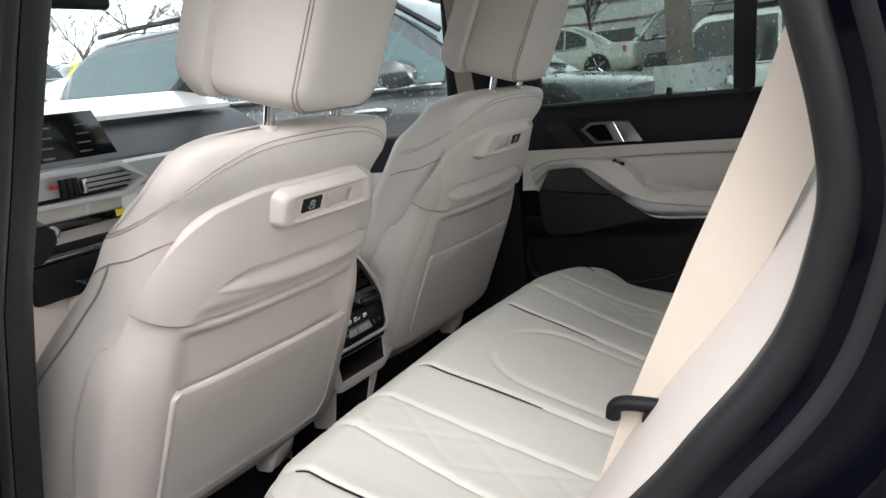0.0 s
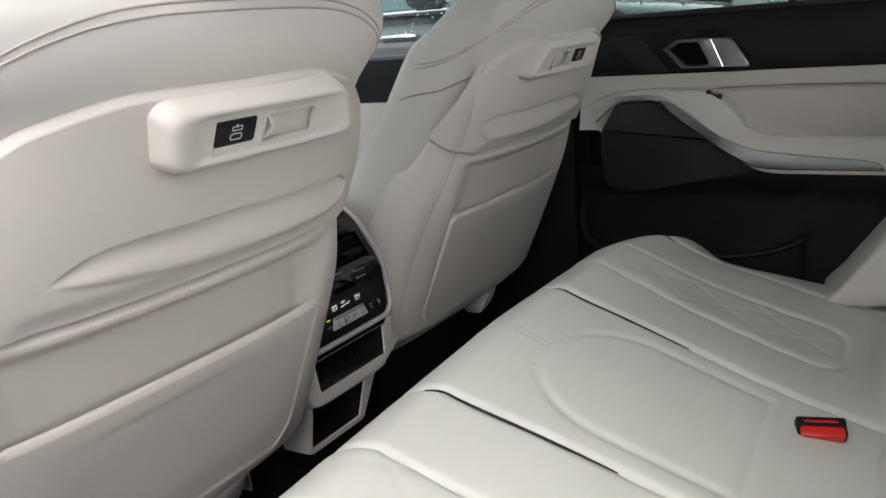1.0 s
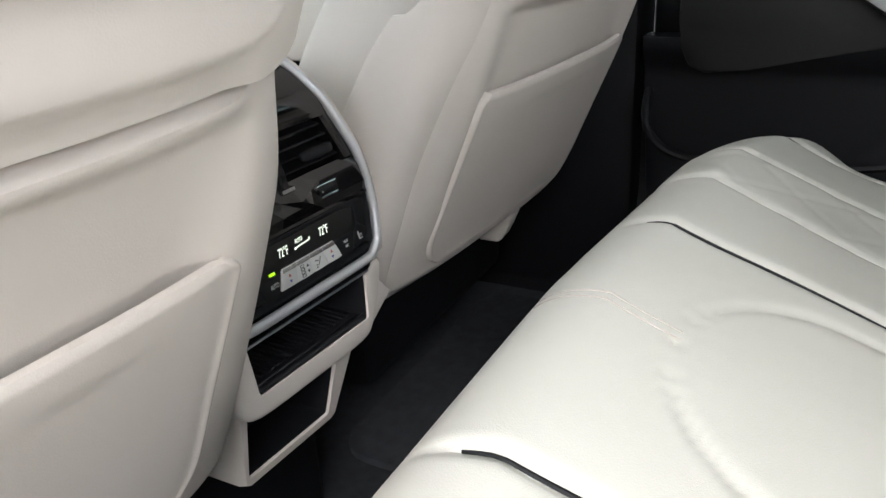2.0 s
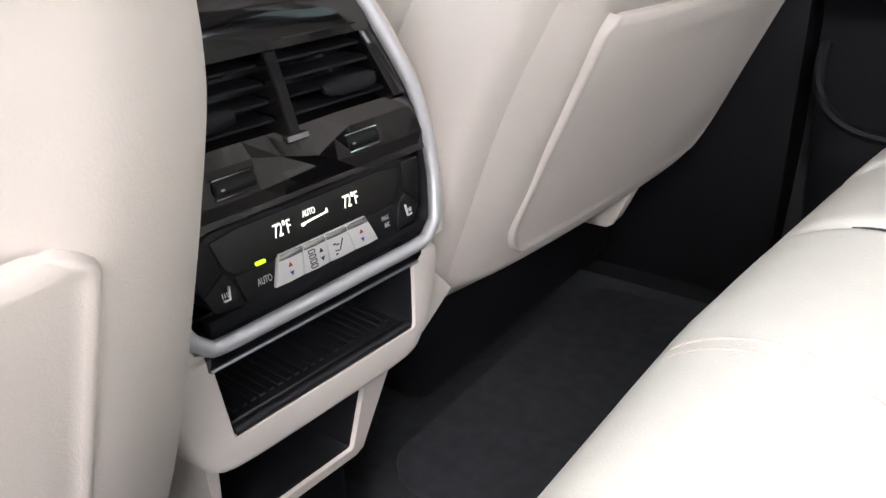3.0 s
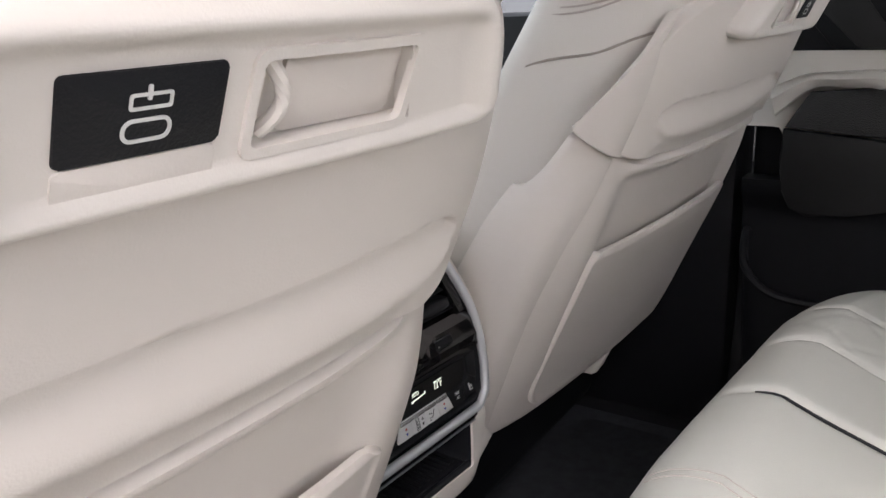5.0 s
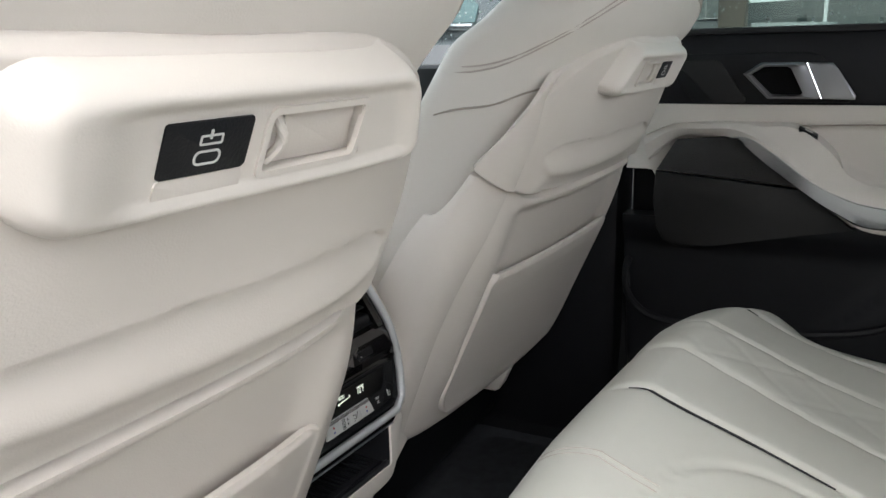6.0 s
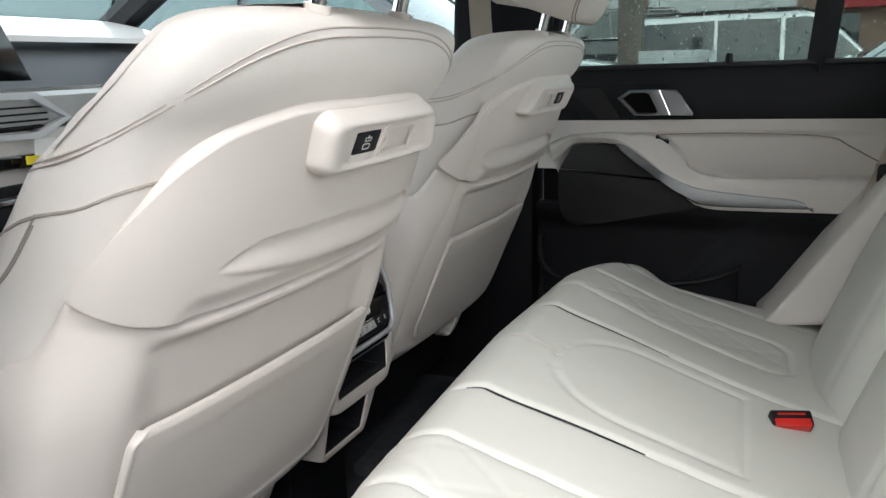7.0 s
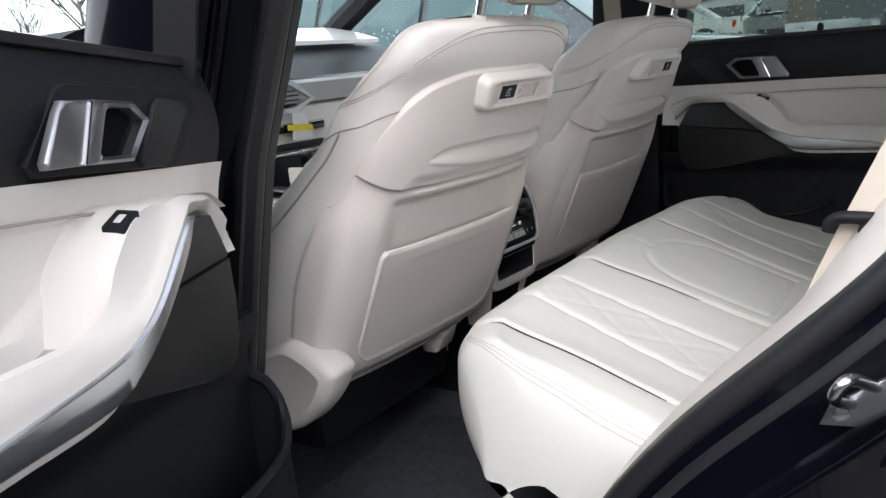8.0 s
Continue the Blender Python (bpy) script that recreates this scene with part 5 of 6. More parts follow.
part("near_rear_pillar", box(-0.72, -0.64, -0.95, -0.73, 0.5, 1.52, 0.02), PLASTIC, body)
part("rear_wall", box(-0.72, 0.72, -1.05, -0.93, 0.4, 1.10, 0.02), BLACK, body)
part("sill_far", box(0.72, 0.90, -0.80, 1.6, 0.22, 0.46, 0.02), BLACK, body)
part("headliner", skin(lambda a, b: (-0.66 + 1.32 * a, -1.05 + 1.77 * b, 1.60 - 0.06 * (2 * a - 1) ** 2), 12, 12, 0.03, lambda a, b: (0, 0, 1)), HEADLINER, body)
part("roof", skin(lambda a, b: (-0.70 + 1.40 * a, -1.15 + 1.92 * b, 1.66 - 0.07 * (2 * a - 1) ** 2 - 0.03 * (2 * b - 1) ** 2), 14, 12, 0.012, lambda a, b: (0, 0, -1)), PAINT, body)
for side in (-1, 1):
    part("roof_rail", tube([(side * 0.63, -1.0, 1.50), (side * 0.645, -0.2, 1.53), (side * 0.645, 0.4, 1.55), (side * 0.62, 0.72, 1.56)], 0.035, 8), BLACK, body)
    part("windscreen_pillar", tube([(side * 0.62, 0.72, 1.56), (side * 0.69, 1.2, 1.31), (side * 0.76, 1.65, 1.07)], 0.04, 8), BLACK, body)
    part("front_door_sill", box(min(side * 0.70, side * 0.80), max(side * 0.70, side * 0.80), 0.36, 1.5, 0.45, 1.10, 0.02), BLACK, body)
    part("front_door_trim", box(min(side * 0.68, side * 0.705), max(side * 0.68, side * 0.705), 0.40, 1.3, 0.80, 1.0, 0.008), LEATHER, body)
wind = part("windscreen", plate([(-0.62, 0.0), (0.62, 0.0), (0.74, 1.0), (-0.74, 1.0)], lambda a, b, t: (a, 0.72 + 0.93 * b, 1.575 - 0.50 * b + t), 0.0, 0.004), CLEAR, body)
wind.visible_shadow = False
part("mirror", box(-0.11, 0.148, 0.885, 0.915, 1.487, 1.552, 0.012, 3), BLACK, body, "black rear-view mirror")
part("bonnet", skin(lambda a, b: (-0.85 + 1.7 * a, 1.68 + 1.1 * b, 1.05 - 0.14 * b * b), 10, 10, 0.02, lambda a, b: (0, 0, -1)), PAINT, body)

# ---- dashboard ----
dash = thing("dashboard", (0, 1.1, 0.5), "grey and cream dashboard with a centre screen", "dashboard")
part("top_pad", skin(lambda a, b: (-0.70 + 1.4 * a, 0.93 + 0.62 * b, 1.145 + 0.095 * math.sin(min(1, b * 3.2) * math.pi / 2)), 20, 16, 0.03, lambda a, b: (0, 0.3, -1)), DASHTOP, dash)
part("trim_bar", loft([[(x, y, z) for y, z in ((0.93, 1.075), (0.905, 1.080), (0.900, 1.13), (0.93, 1.140))] for x in (-0.68, -0.3, 0, 0.3, 0.68)]), PALE_TRIM, dash)
part("chrome_line", loft([[(x, y, z) for y, z in ((0.90, 1.139), (0.892, 1.139), (0.892, 1.146), (0.90, 1.146))] for x in (-0.68, 0, 0.68)]), CHROME, dash)
part("lower_dash", box(-0.68, 0.68, 0.905, 1.3, 0.70, 1.075, 0.02), LEATHER, dash)
screen = part("centre_screen", plate([(-0.24, 1.158), (0.086, 1.158), (0.033, 1.262), (-0.22, 1.262)], lambda a, b, t: (a, 0.90 - t, b), 0.0, 0.012, 0.003), SCREEN, dash)
for k in range(4):
    part("screen_text", plate(rounded(-0.115, -0.085, 1.165 + 0.022 * k, 1.169 + 0.022 * k, 0.001, 2), lambda a, b, t: (a, 0.888 - t, b), 0.0, 0.0006), SCREEN_TEXT, screen)
    part("screen_text", plate(rounded(-0.02, 0.015, 1.172 + 0.02 * k, 1.1745 + 0.02 * k, 0.001, 2), lambda a, b, t: (a, 0.888 - t, b), 0.0, 0.0006), SCREEN_TEXT, screen)
vf = lambda a, b, t: (a, 0.90 - t, b)
vo = dense([(-0.22, 1.062), (0.085, 1.056), (0.163, 1.088), (0.086, 1.138), (-0.22, 1.142)], 2)
vi = [(-0.02 + (a + 0.02) * 0.92, 1.095 + (b - 1.095) * 0.72) for a, b in vo]
part("vent_frame", ring_plate(vo, vi, vf, -0.01, 0.014), SATIN, dash)
part("vent_backing", plate(vi, vf, -0.02, -0.012), BLACK, dash)
for k in range(4):
    part("slat", box(-0.03, 0.118, 0.898, 0.915, 1.074 + 0.012 * k, 1.0775 + 0.012 * k, 0.001), DARK, dash)
part("cowl_cover", skin(lambda a, b: (-0.66 + 1.32 * a, 1.03 + 0.20 * b, 1.246 + 0.052 * b + 0.004 * math.sin(math.pi * b)), 16, 8, 0.012, lambda a, b: (0, 0, -1)), PALEGLOSS, dash, "white sheet lying on the dashboard")
part("instrument_hood", skin(lambda a, b: (-0.62 + 0.42 * a, 0.93 + 0.16 * b, 1.10 + 0.185 * math.sin(math.pi * a) ** 0.45), 20, 6, 0.02, lambda a, b: (0, 0.2, -1)), BLACK, dash)
part("radio_strip", box(-0.45, 0.19, 0.885, 0.91, 1.006, 1.030, 0.004), GLOSS, dash)
part("radio_knob", loft([[(-0.135 + r * math.cos(a), 0.885 - t, 1.012 + r * math.sin(a)) for a in [math.tau * k / 18 for k in range(18)]] for t, r in ((0, 0.014), (0.012, 0.013), (0.013, 0.009))]), CHROME, dash)
part("lower_strip", box(-0.45, 0.19, 0.888, 0.91, 0.960, 0.978, 0.003), BLACK, dash)
part("lower_line", box(-0.45, 0.19, 0.884, 0.90, 0.948, 0.956, 0.002), CHROME, dash)
part("bin_opening", box(-0.20, 0.20, 0.886, 0.95, 0.86, 0.944, 0.004), BLACK, dash)
for k in range(3):
    part("key", box(-0.085 + 0.016 * k, -0.072 + 0.016 * k, 0.888, 0.90, 1.078, 1.118, 0.002), BLACK, dash)
part("warning_key", box(-0.108, -0.094, 0.887, 0.90, 1.100, 1.110, 0.002), RED, dash)
part("vane_tab", box(-0.035, -0.024, 0.880, 0.90, 1.080, 1.112, 0.003), CHROME, dash)
tun = thing("front_console", (0, 0.7, 0.42), "front centre console with gear selector", "car console")
part("tunnel", box(-0.12, 0.12, 0.62, 1.0, 0.42, 0.86, 0.02), PLASTIC, tun)
part("chrome_rail", tube([(-0.10, 0.62, 0.875), (-0.09, 0.90, 0.89), (0.0, 0.97, 0.895), (0.09, 0.90, 0.89), (0.10, 0.62, 0.875)], 0.008, 8), CHROME, tun)
part("console_plate", box(-0.085, 0.085, 0.64, 0.95, 0.858, 0.872, 0.004), GLOSS, tun)
part("gear_selector", loft([[(0.03 + r * math.cos(a), 0.80 + 1.4 * r * math.sin(a), z) for a in [math.tau * k / 16 for k in range(16)]] for z, r in ((0.87, 0.014), (0.90, 0.016), (0.93, 0.024), (0.955, 0.022), (0.962, 0.01))]), GLOSS, tun)
wheel = thing("steering_wheel", (-0.41, 0.78, 1.15), "black leather steering wheel", "steering wheel")
mW = Matrix.Translation((-0.41, 0.78, 1.15)) @ Matrix.Rotation(radians(-65), 4, "X")
part("rim", tube([mW @ Vector((0.180 * math.cos(k * math.tau / 40), 0.180 * math.sin(k * math.tau / 40), 0)) for k in range(40)], 0.016, 10, closed=True), BLACK, wheel)
part("hub", loft([[mW @ Vector((r * math.cos(k * math.tau / 20), r * 0.8 * math.sin(k * math.tau / 20), h)) for k in range(20)] for h, r in ((-0.04, 0.05), (0.0, 0.075), (0.02, 0.07), (0.026, 0.04))]), BLACK, wheel)
for a in (0, math.pi, -math.pi / 2):
    part("spoke", tube([mW @ Vector((0.06 * math.cos(a), 0.06 * math.sin(a), 0)), mW @ Vector((0.175 * math.cos(a), 0.175 * math.sin(a), 0))], 0.014, 8), DARK, wheel)
part("column", tube([mW @ Vector((0, 0, -0.02)), mW @ Vector((0, 0, -0.25))], 0.04, 10), BLACK, wheel)
tag = thing("price_tag", (0.08, 0.885, 0.99), "white paper tag with a yellow band hanging from the dashboard", "paper tag")
part("sheet", plate([(0.045, 0.988), (0.125, 0.986), (0.100, 1.056), (0.055, 1.056)], lambda a, b, t: (a, 0.872 - t, b), 0, 0.001), PAPER, tag)
part("band", plate([(0.030, 1.014), (0.128, 1.006), (0.122, 1.022), (0.030, 1.030)], lambda a, b, t: (a, 0.871 - t, b), 0, 0.0012), YELLOW, tag)

# ---- seat belts ----
b1 = belt("seat_belt", [(-0.64, -0.68, 1.44), (-0.668, -0.638, 1.25), (-0.675, -0.566, 1.08), (-0.672, -0.512, 0.955), (-0.665, -0.475, 0.86), (-0.655, -0.43, 0.74), (-0.65, -0.41, 0.67)], 0.050, "beige seat belt hanging beside the rear seat", (0.12, 0.9, 0.42))
part("belt_stay", tube(smooth_line([(-0.684, -0.548, 0.982), (-0.684, -0.53, 0.983), (-0.684, -0.50, 0.984), (-0.683, -0.488, 0.980), (-0.682, -0.485, 0.970)], 4), 0.0062, 10), BLACK, b1, "black plastic belt guide")
part("stay_knob", tube([(-0.69, -0.518, 0.973), (-0.676, -0.518, 0.973)], 0.0085, 14), BLACK, b1)
b2 = belt("seat_belt", [(0.66, -0.70, 1.42), (0.645, -0.62, 1.15), (0.62, -0.56, 0.95), (0.60, -0.50, 0.80), (0.59, -0.46, 0.71)], 0.048, "beige seat belt hanging beside the rear seat", (-0.6, 0.7, 0.2))
part("belt_tongue", box(0.595, 0.64, -0.570, -0.545, 0.90, 0.96, 0.006), BLACK, b2)

# ---- outside ----
ASPHALT = material("wet_asphalt", (0.05, 0.05, 0.052), 0.35, vary=0.4, scale=1.5, bump=0.6, bscale=120)


def ground_z(x, y):
    return 1.3 * smoothstep(8, 15, y) + 0.72 * smoothstep(12, 18, x) * smoothstep(15, 8, y) + 0.45 * smoothstep(1.1, 2.2, x) * smoothstep(6.0, 4.6, x)
bm = bmesh.new()
xs = [-2000, -60, -20, -5, 1, 1.2, 1.5, 1.8, 2.1, 2.3, 4.5, 4.8, 5.2, 5.6, 6.0, 8, 12, 13, 14, 15, 16, 17, 18, 40, 80, 2000]
ys = [-2000, -80, -30, 0, 8, 9, 10, 11, 12, 13, 14, 15, 30, 80, 2000]
vs = [[bm.verts.new((x, y, ground_z(x, y))) for y in ys] for x in xs]
for i in range(len(xs) - 1):
    for j in range(len(ys) - 1):
        bm.faces.new((vs[i][j], vs[i + 1][j], vs[i + 1][j + 1], vs[i][j + 1]))
alone("ground", bm, ASPHALT, (0, 0, 0), "wet grey asphalt car park", "ground", "structure", smooth=False)


def car_paint(name, c, rough=0.2):
    return material(name, c, rough, vary=0.08, scale=2, coat=0.8)


GLASS_DARK = material("dark_car_glass", (0.02, 0.03, 0.032), 0.06, vary=0.2, scale=1.5)
GLASS_TEAL = material("green_car_glass", (0.07, 0.115, 0.12), 0.05, vary=0.3, scale=1.2)
TYRE = material("tyre_rubber", (0.02, 0.02, 0.02), 0.8, vary=0.2, scale=20)
LAMP_RED = material("red_tail_lamp", (0.45, 0.015, 0.015), 0.15, vary=0.2, scale=20)
LAMP = material("clear_head_lamp", (0.6, 0.62, 0.63), 0.1, vary=0.2, scale=20)


def parked_car(at, heading, paint, label, suv=True, window=None, length=4.8, height=1.68, belt=0.98):
    """A parked car, its nose along heading degrees from +y."""
    window = window or GLASS_DARK
    car = thing("parked_car", at, label, "car", "parked cars")
    car.rotation_euler[2] = 0
    h = radians(heading)
    c, s = math.cos(h), math.sin(h)
    W = 0.94
    def g(x, y, z):
        return (at[0] + c * x - s * y, at[1] + s * x + c * y, at[2] + z)
    L = length / 2
    k = height / 1.68
    belt_z = belt * (1 if suv else 0.9)
    # lower body rings along the length: y, half width, bottom, belt height
    st = [(-L, 0.70, 0.42, belt_z - 0.10), (-L + 0.06, 0.84, 0.30, belt_z - 0.02), (-L + 0.35, 0.92, 0.24, belt_z + 0.02), (-L * 0.45, W, 0.22, belt_z), (0, W, 0.22, belt_z - 0.02),
          (L * 0.42, W, 0.22, belt_z - 0.03), (L * 0.55, 0.93, 0.22, belt_z - 0.06), (L - 0.45, 0.90, 0.24, belt_z - 0.14), (L - 0.12, 0.82, 0.28, belt_z - 0.24), (L, 0.66, 0.40, belt_z - 0.34)]
    def prof(w, z0, z1):
        return [(-w * 0.9, z0), (-w, z0 + 0.12), (-w * 1.0, (z0 + z1) / 2), (-w * 0.97, z1 - 0.06), (-w * 0.88, z1), (-w * 0.4, z1 + 0.03), (w * 0.4, z1 + 0.03), (w * 0.88, z1), (w * 0.97, z1 - 0.06), (w, (z0 + z1) / 2), (w, z0 + 0.12), (w * 0.9, z0)]
    ys = [q[0] for q in st]
    tabs = [curve_value([(q[0], q[i]) for q in st], 4) for i in (1, 2, 3)]
    rings = [[g(a, y, z) for a, z in prof(lerp(tabs[0], y), lerp(tabs[1], y), lerp(tabs[2], y))] for y in [p[0] for p in tabs[0]]]
    part("body", loft(rings), paint, car)
    # cabin
    if suv:
        cab = [(-L + 0.12, belt_z, 0.80), (-L + 0.45, height - 0.08, 0.64), (-L + 0.9, height, 0.62), (0.0, height + 0.01, 0.62), (L * 0.2, height - 0.05, 0.63), (L * 0.52, belt_z - 0.04, 0.80)]
    else:
        cab = [(-L + 0.75, belt_z, 0.78), (-L * 0.38, height - 0.06, 0.60), (-L * 0.15, height, 0.58), (0.0, height, 0.58), (L * 0.18, height - 0.06, 0.60), (L * 0.52, belt_z - 0.06, 0.78)]
    tz, tw = curve_value([(q[0], q[1]) for q in cab], 6), curve_value([(q[0], q[2]) for q in cab], 6)
    rings = []
    for y, z in tz:
        w = lerp(tw, y)
        zb = lerp(tabs[2], y) - 0.02
        z = max(z, zb + 0.02)
        wb = 0.84
        rings.append([g(x, y, zz) for x, zz in ((-wb, zb), (-w - 0.02, z - 0.06), (-w + 0.06, z - 0.01), (0, z + 0.02), (w - 0.06, z - 0.01), (w + 0.02, z - 0.06), (wb, zb))])
    cabin = part("cabin", loft(rings), paint, car)
    # side windows as thin panes just proud of the cabin
    spans = ((-L + 0.42, -L * 0.36), (-L * 0.34, -0.02), (0.04, L * 0.40)) if suv else ((-L * 0.52, -L * 0.30), (-L * 0.28, 0.05), (0.11, L * 0.40))
    for side in (-1, 1):
        for y0, y1 in spans:
            def side_at(a, b, side=side, y0=y0, y1=y1):
                y = y0 + (y1 - y0) * a
                zt, zb = lerp(tz, y) - 0.09, lerp(tabs[2], y) + 0.03
                zt = max(zt, zb + 0.01)
                z = zb + (zt - zb) * b
                full_t, full_b = lerp(tz, y) - 0.06, lerp(tabs[2], y) - 0.02
                f = (z - full_b) / max(0.05, full_t - full_b)
                x = 0.84 + (lerp(tw, y) + 0.02 - 0.84) * f + 0.018
                return g(side * x, y, z)
            part("side_window", skin(side_at, 8, 3, 0.006, lambda a, b, side=side: (-side * c, -side * s, 0)), window, cabin)
        part("chrome_strip", tube([g(side * 0.852, spans[0][0] + (spans[2][1] - spans[0][0]) * i / 10, lerp(tabs[2], spans[0][0] + (spans[2][1] - spans[0][0]) * i / 10) + 0.015) for i in range(11)], 0.012, 6), CHROME, cabin)
        for dy in (-0.45, 0.55):
            part("door_handle", tube([g(side * 0.935, dy - 0.10, belt_z - 0.12), g(side * 0.965, dy - 0.05, belt_z - 0.115), g(side * 0.965, dy + 0.05, belt_z - 0.115), g(side * 0.935, dy + 0.10, belt_z - 0.12)], 0.014, 6), CHROME, car)
    # windscreen and rear glass
    def screen_at(ya, yb):
        def fn(a, b):
            y = ya + (yb - ya) * b
            w = lerp(tw, y) * 0.94
            return g(-w + 2 * w * a, y, lerp(tz, y) + 0.022 - 0.03 * abs(2 * a - 1) ** 2)
        return fn
    part("windscreen", skin(screen_at(L * 0.22, L * 0.48), 8, 6, 0.006, lambda a, b: (0, 0, -1)), GLASS_TEAL, cabin)
    part("rear_window", skin(screen_at(cab[0][0] + 0.05, cab[1][0] - 0.02), 8, 6, 0.006, lambda a, b: (0, 0, -1)), GLASS_DARK, cabin)
    for side in (-1, 1):
        part("tail_lamp", skin(lambda a, b, side=side: g(side * (0.60 + 0.30 * a), -L + 0.03 + 0.18 * a ** 3, belt_z - 0.20 + 0.15 * b), 6, 3, 0.05, lambda a, b: (-s * 1, c * 1, 0)), LAMP_RED, car)
        part("head_lamp", skin(lambda a, b, side=side: g(side * (0.50 + 0.36 * a), L - 0.10 - 0.22 * a * a + 0.03, 0.62 + 0.12 * b), 6, 3, 0.05, lambda a, b: (s, -c, 0)), LAMP, car)
        part("wing_mirror", loft([[g(side * (0.90 + d), L * 0.33 + r * math.cos(q), belt_z + 0.06 + 0.8 * r * math.sin(q)) for q in [math.tau * k / 10 for k in range(10)]] for d, r in ((0.0, 0.03), (0.06, 0.09), (0.18, 0.09), (0.2, 0.05))]), paint, car)
        if suv:
            part("roof_rail", tube([g(side * 0.58, -L + 0.6 + (L * 1.1) * i / 8, lerp(tz, -L + 0.6 + (L * 1.1) * i / 8) + 0.035) for i in range(9)], 0.018, 6), BLACK, car)
        for dy in (-L + 0.92, L - 0.92):
            wh = part("wheel", loft([[g(side * (0.93 - d), dy + r * math.cos(q), 0.36 + r * math.sin(q)) for q in [math.tau * k / 28 for k in range(28)]] for d, r in ((0.24, 0.30), (0.22, 0.355), (0.02, 0.36), (-0.01, 0.33), (-0.01, 0.255))]), TYRE, car)
            part("rim", loft([[g(side * (0.935 - d), dy + r * math.cos(q), 0.36 + r * math.sin(q)) for q in [math.tau * k / 28 for k in range(28)]] for d, r in ((0.0, 0.25), (-0.006, 0.25), (-0.004, 0.22), (0.05, 0.215), (0.06, 0.05))]), DARK, wh)
            for q in range(5):
                a = q * math.tau / 5
                part("spoke", tube([g(side * 0.925, dy + 0.04 * math.cos(a), 0.36 + 0.04 * math.sin(a)), g(side * 0.935, dy + 0.23 * math.cos(a), 0.36 + 0.23 * math.sin(a))], 0.022, 6), SILVER, wh)
    part("bumper", box(-0.7, 0.7, L - 0.16, L + 0.03, 0.28, 0.44, 0.05, 3, fn=g), BLACK, car)
    return car


parked_car((3.34, 2.15, ground_z(3.34, 0)), 180, car_paint("dark_grey_paint", (0.045, 0.05, 0.055), 0.25), "dark grey SUV with wet paint parked alongside", True, GLASS_TEAL, 4.75, 1.30, 0.78)
parked_car((19.6, 6.4, ground_z(19, 0)), 0, car_paint("beige_silver_paint", (0.42, 0.42, 0.38)), "silver-beige sedan parked across the car park", False, None, 5.0, 1.45)
parked_car((11.5, -0.75, 0), 180, car_paint("white_paint", (0.75, 0.77, 0.78)), "white SUV parked in the next row", True, None, 4.8, 1.70)
parked_car((6.95, -2.05, 0), 0, car_paint("white_wet_paint", (0.66, 0.72, 0.71)), "white sedan with a wet bonnet in the next row", False, GLASS_TEAL, 4.7, 1.40)
parked_car((22.0, 3.4, ground_z(22, 0)), 20, car_paint("black_paint", (0.02, 0.02, 0.025)), "black SUV parked behind the sedan", True, None, 4.7, 1.7)
parked_car((13.2, 14.6, ground_z(13.2, 14.6)), 60, car_paint("white_far_paint", (0.75, 0.77, 0.78)), "white SUV parked further up the lot", True, None, 4.7, 1.7)
parked_car((10.6, 16.4, ground_z(10.6, 16.4)), 100, car_paint("blue_paint", (0.10, 0.16, 0.24)), "blue car parked further up the lot", False, None, 4.6, 1.45)

parked_car((15.2, 19.0, ground_z(15, 19)), 75, car_paint("yellow_paint", (0.60, 0.38, 0.05)), "yellow car parked further up the lot", False, None, 4.6, 1.5)
parked_car((18.0, 23.5, ground_z(18, 23)), 80, car_paint("silver_paint", (0.45, 0.47, 0.48)), "silver SUV parked further up the lot", True, None, 4.7, 1.75)

post = thing("canopy_post", (6.1, 0.62, 0), "brown steel post beside the parked cars", "post")
part("shaft", box(6.0, 6.2, 0.52, 0.72, 0, 4.5, 0.015), material("brown_steel", (0.16, 0.13, 0.11), 0.6), post)
pole = thing("sign_pole", (15.0, 4.9, ground_z(15, 0)), "thin galvanised pole in the car park", "pole")
part("shaft", tube([(15.0, 4.9, ground_z(15, 0)), (15.0, 4.9, 2.6)], 0.04, 8), SILVER, pole)

BRICK = material("brown_brick", (0.24, 0.15, 0.115), 0.85, vary=0.35, scale=6, bump=0.6, bscale=30)
CLAD = material("grey_cladding", (0.45, 0.46, 0.46), 0.6, vary=0.15, scale=1.0, bump=0.2, bscale=20)
# added unseen wall: keeps low sky off the paint and out of the doorway
alone("unseen_light_wall", box(-6.4, -6.0, -14, 16, 0.0, 2.7, 0.02), material("dark_unseen_wall", (0.10, 0.095, 0.09), 0.85, vary=0.3, scale=1.2, bump=0.5, bscale=20), (-6.2, 1.0, 0.0), "plain dark wall added out of view to cut low sky light and reflections", "wall", "structure")
house = thing("showroom", (32, -6, ground_z(32, 0)), "low brown showroom building with a pale fascia", "building")
gz = ground_z(32, 0)
part("wall", box(31.0, 42, -34, 3.6, gz - 0.3, gz + 4.6, 0.02), BRICK, house)
part("fascia", box(30.4, 31.0, -1.9, 3.2, gz + 1.95, gz + 2.7, 0.04), CLAD, house)
part("sign_band", box(30.5, 31.0, -14, -3.4, gz + 1.9, gz + 2.5, 0.04), material("red_sign_band", (0.35, 0.03, 0.03), 0.5), house)
part("roof", box(30.8, 42, -34, 3.8, gz + 4.6, gz + 4.9, 0.03), material("brown_roof", (0.14, 0.10, 0.09), 0.8), house)
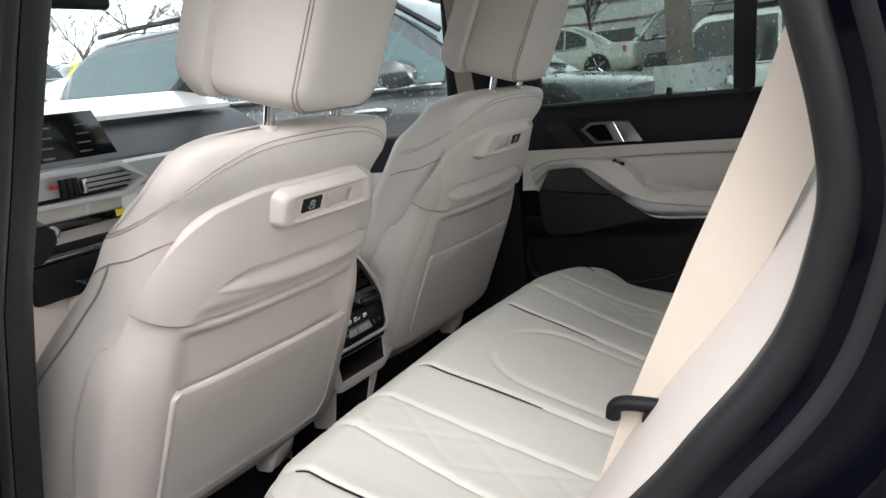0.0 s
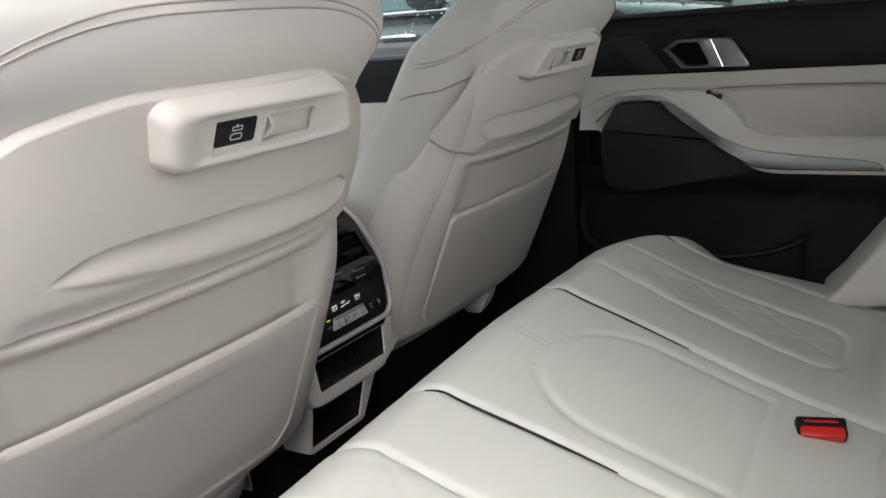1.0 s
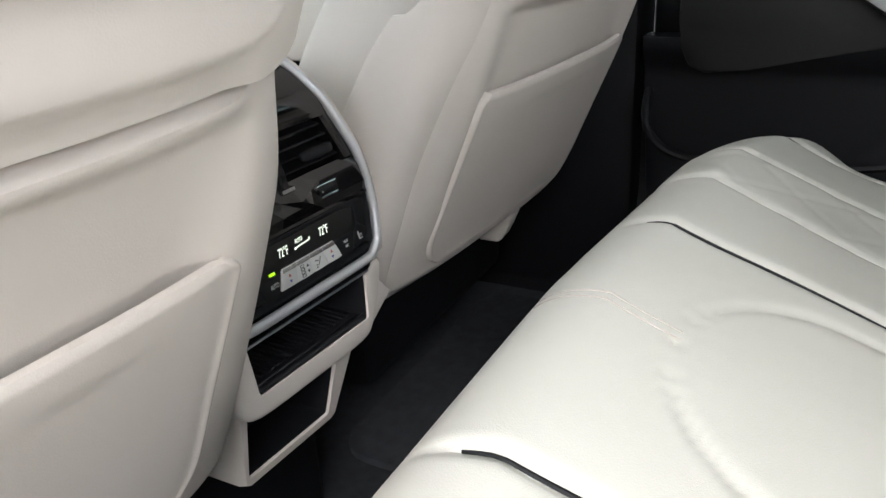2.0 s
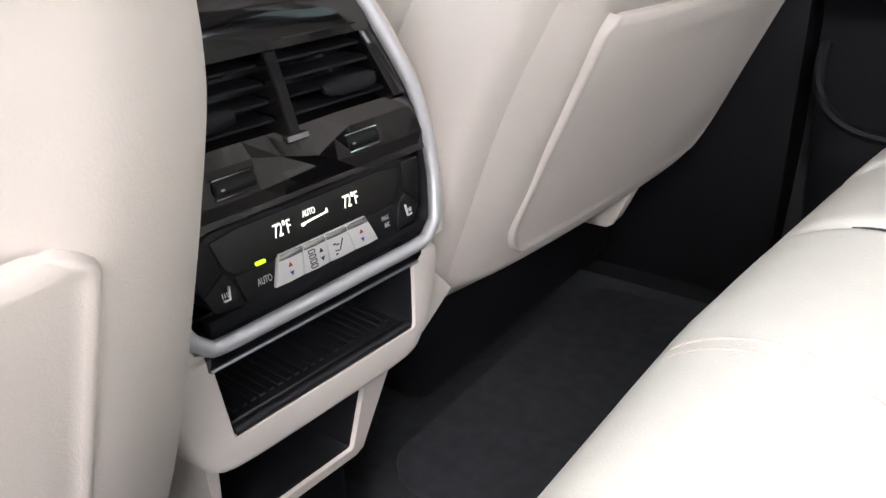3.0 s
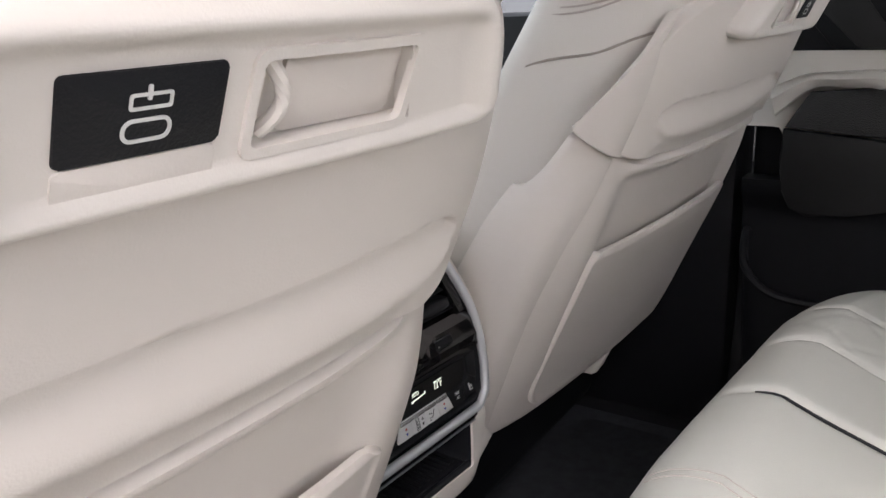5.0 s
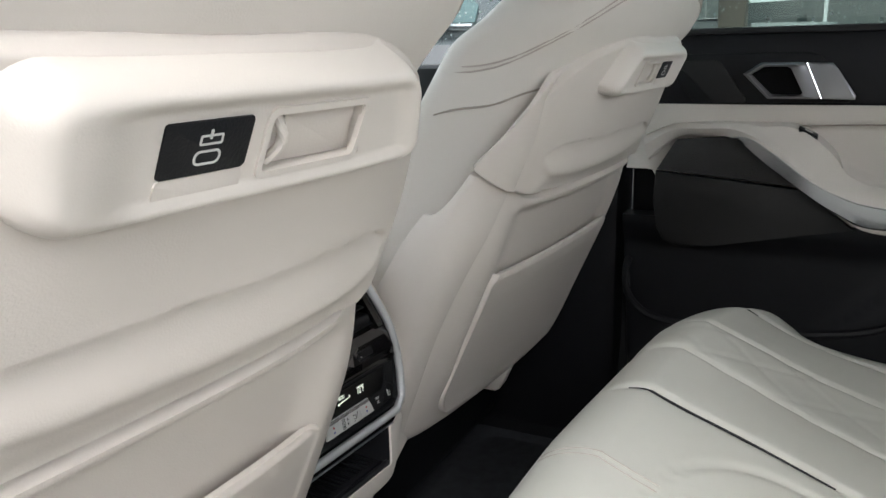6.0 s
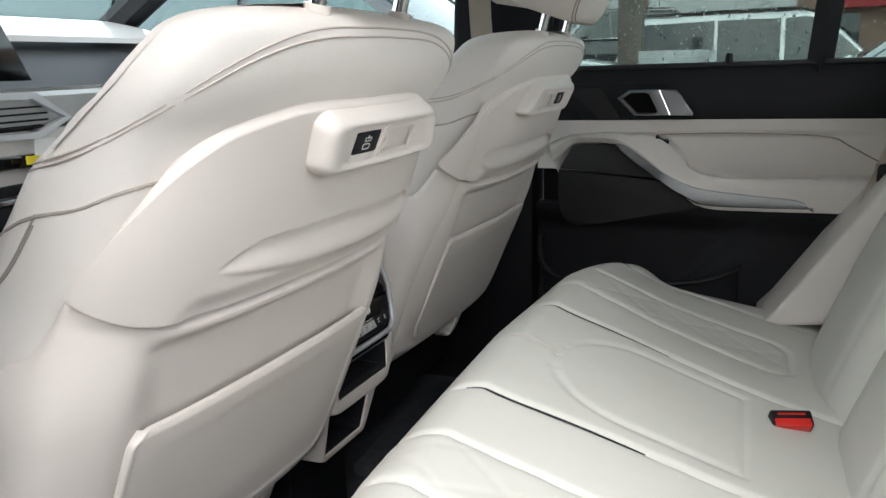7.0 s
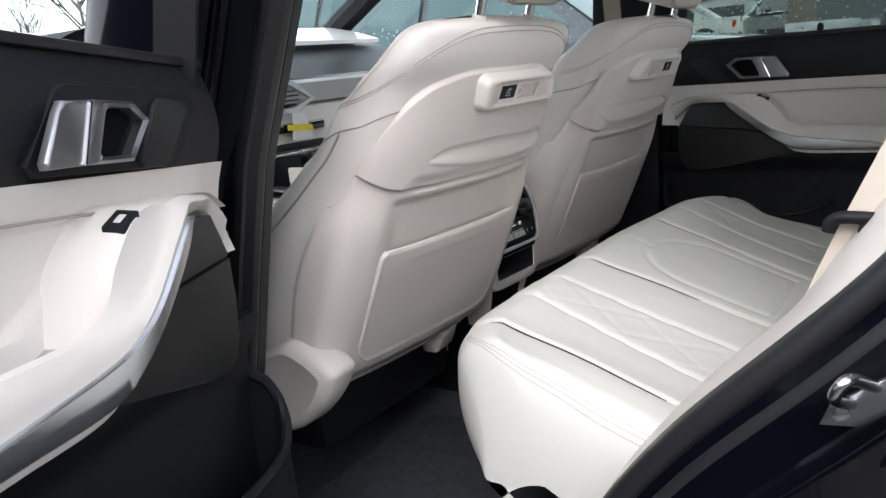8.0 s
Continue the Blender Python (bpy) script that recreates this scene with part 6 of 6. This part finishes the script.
for k in range(8):
    y0 = -2.6 - 4 * k
    w = part("window", box(30.94, 31.0, y0 - 1.4, y0 + 1.4, gz + 0.5, gz + 1.75, 0.01), GLASS_DARK, house)
    part("window_frame", box(30.90, 30.95, y0 - 0.04, y0 + 0.04, gz + 0.5, gz + 1.75), CLAD, w)
house2 = thing("warehouse", (60, 30, ground_z(60, 0)), "long pale warehouse across the lot", "building")
gz2 = ground_z(60, 0)
part("wall", box(58, 70, 3, 60, gz2 - 0.5, gz2 + 6.0, 0.02), CLAD, house2)
for k in range(7):
    part("dark_band", box(57.9, 58.0, 5 + 7.6 * k, 11 + 7.6 * k, gz2 + 1.6, gz2 + 2.6), GLASS_DARK, house2)
for z in (3.2, 4.6):
    part("cladding_rail", box(57.86, 58.0, 3, 60, gz2 + z, gz2 + z + 0.15), BRICK, house2)

BARK = material("bare_bark", (0.10, 0.085, 0.07), 0.95, vary=0.4, scale=8)


def bare_tree(x, y, h, seed):
    rnd = random.Random(seed)
    z0 = ground_z(x, y)
    t = thing("bare_tree", (x, y, z0), "leafless winter tree at the edge of the lot", "tree", "bare trees")
    part("trunk", tube([(x, y, z0 - 0.1), (x + 0.05, y, z0 + h * 0.3), (x, y + 0.1, z0 + h * 0.6)], 0.022 * h, 7, taper=lambda f: 1 - 0.6 * f), BARK, t)
    bm = bmesh.new()
    def grow(p, d, length, r, depth):
        q = p + d * length
        ring = []
        s = d.cross(Vector((0.3, 0.2, 1))).normalized()
        w = s.cross(d)
        for pt, rr in ((p, r), (q, r * 0.6)):
            ring.append([bm.verts.new(pt + (s * math.cos(a) + w * math.sin(a)) * rr) for a in (0, 2.09, 4.19)])
        for i in range(3):
            bm.faces.new((ring[0][i], ring[0][(i + 1) % 3], ring[1][(i + 1) % 3], ring[1][i]))
        if depth:
            for _ in range(3 if depth > 1 else 4):
                nd = (d + Vector((rnd.uniform(-1, 1), rnd.uniform(-1, 1), rnd.uniform(-0.3, 0.7))) * 0.75).normalized()
                grow(p + d * length * rnd.uniform(0.5, 1.0), nd, length * rnd.uniform(0.55, 0.8), r * 0.55, depth - 1)
    for k in range(7):
        a = rnd.uniform(0, math.tau)
        grow(Vector((x, y, z0 + h * rnd.uniform(0.25, 0.6))), Vector((math.cos(a) * 0.7, math.sin(a) * 0.7, 0.9)).normalized(), h * 0.22, 0.011 * h, 4)
    part("crown", bm, BARK, t, smooth=False)
    return t


rt = random.Random(3)
for k in range(22):
    a = radians(22 + 3.6 * k)
    r = rt.uniform(48, 62)
    bare_tree(r * math.cos(a), r * math.sin(a) + 5, rt.uniform(7, 11), k)
for k in range(3):
    bare_tree(44 + 2 * k, 12 + 7 * k, 6.0, 50 + k)
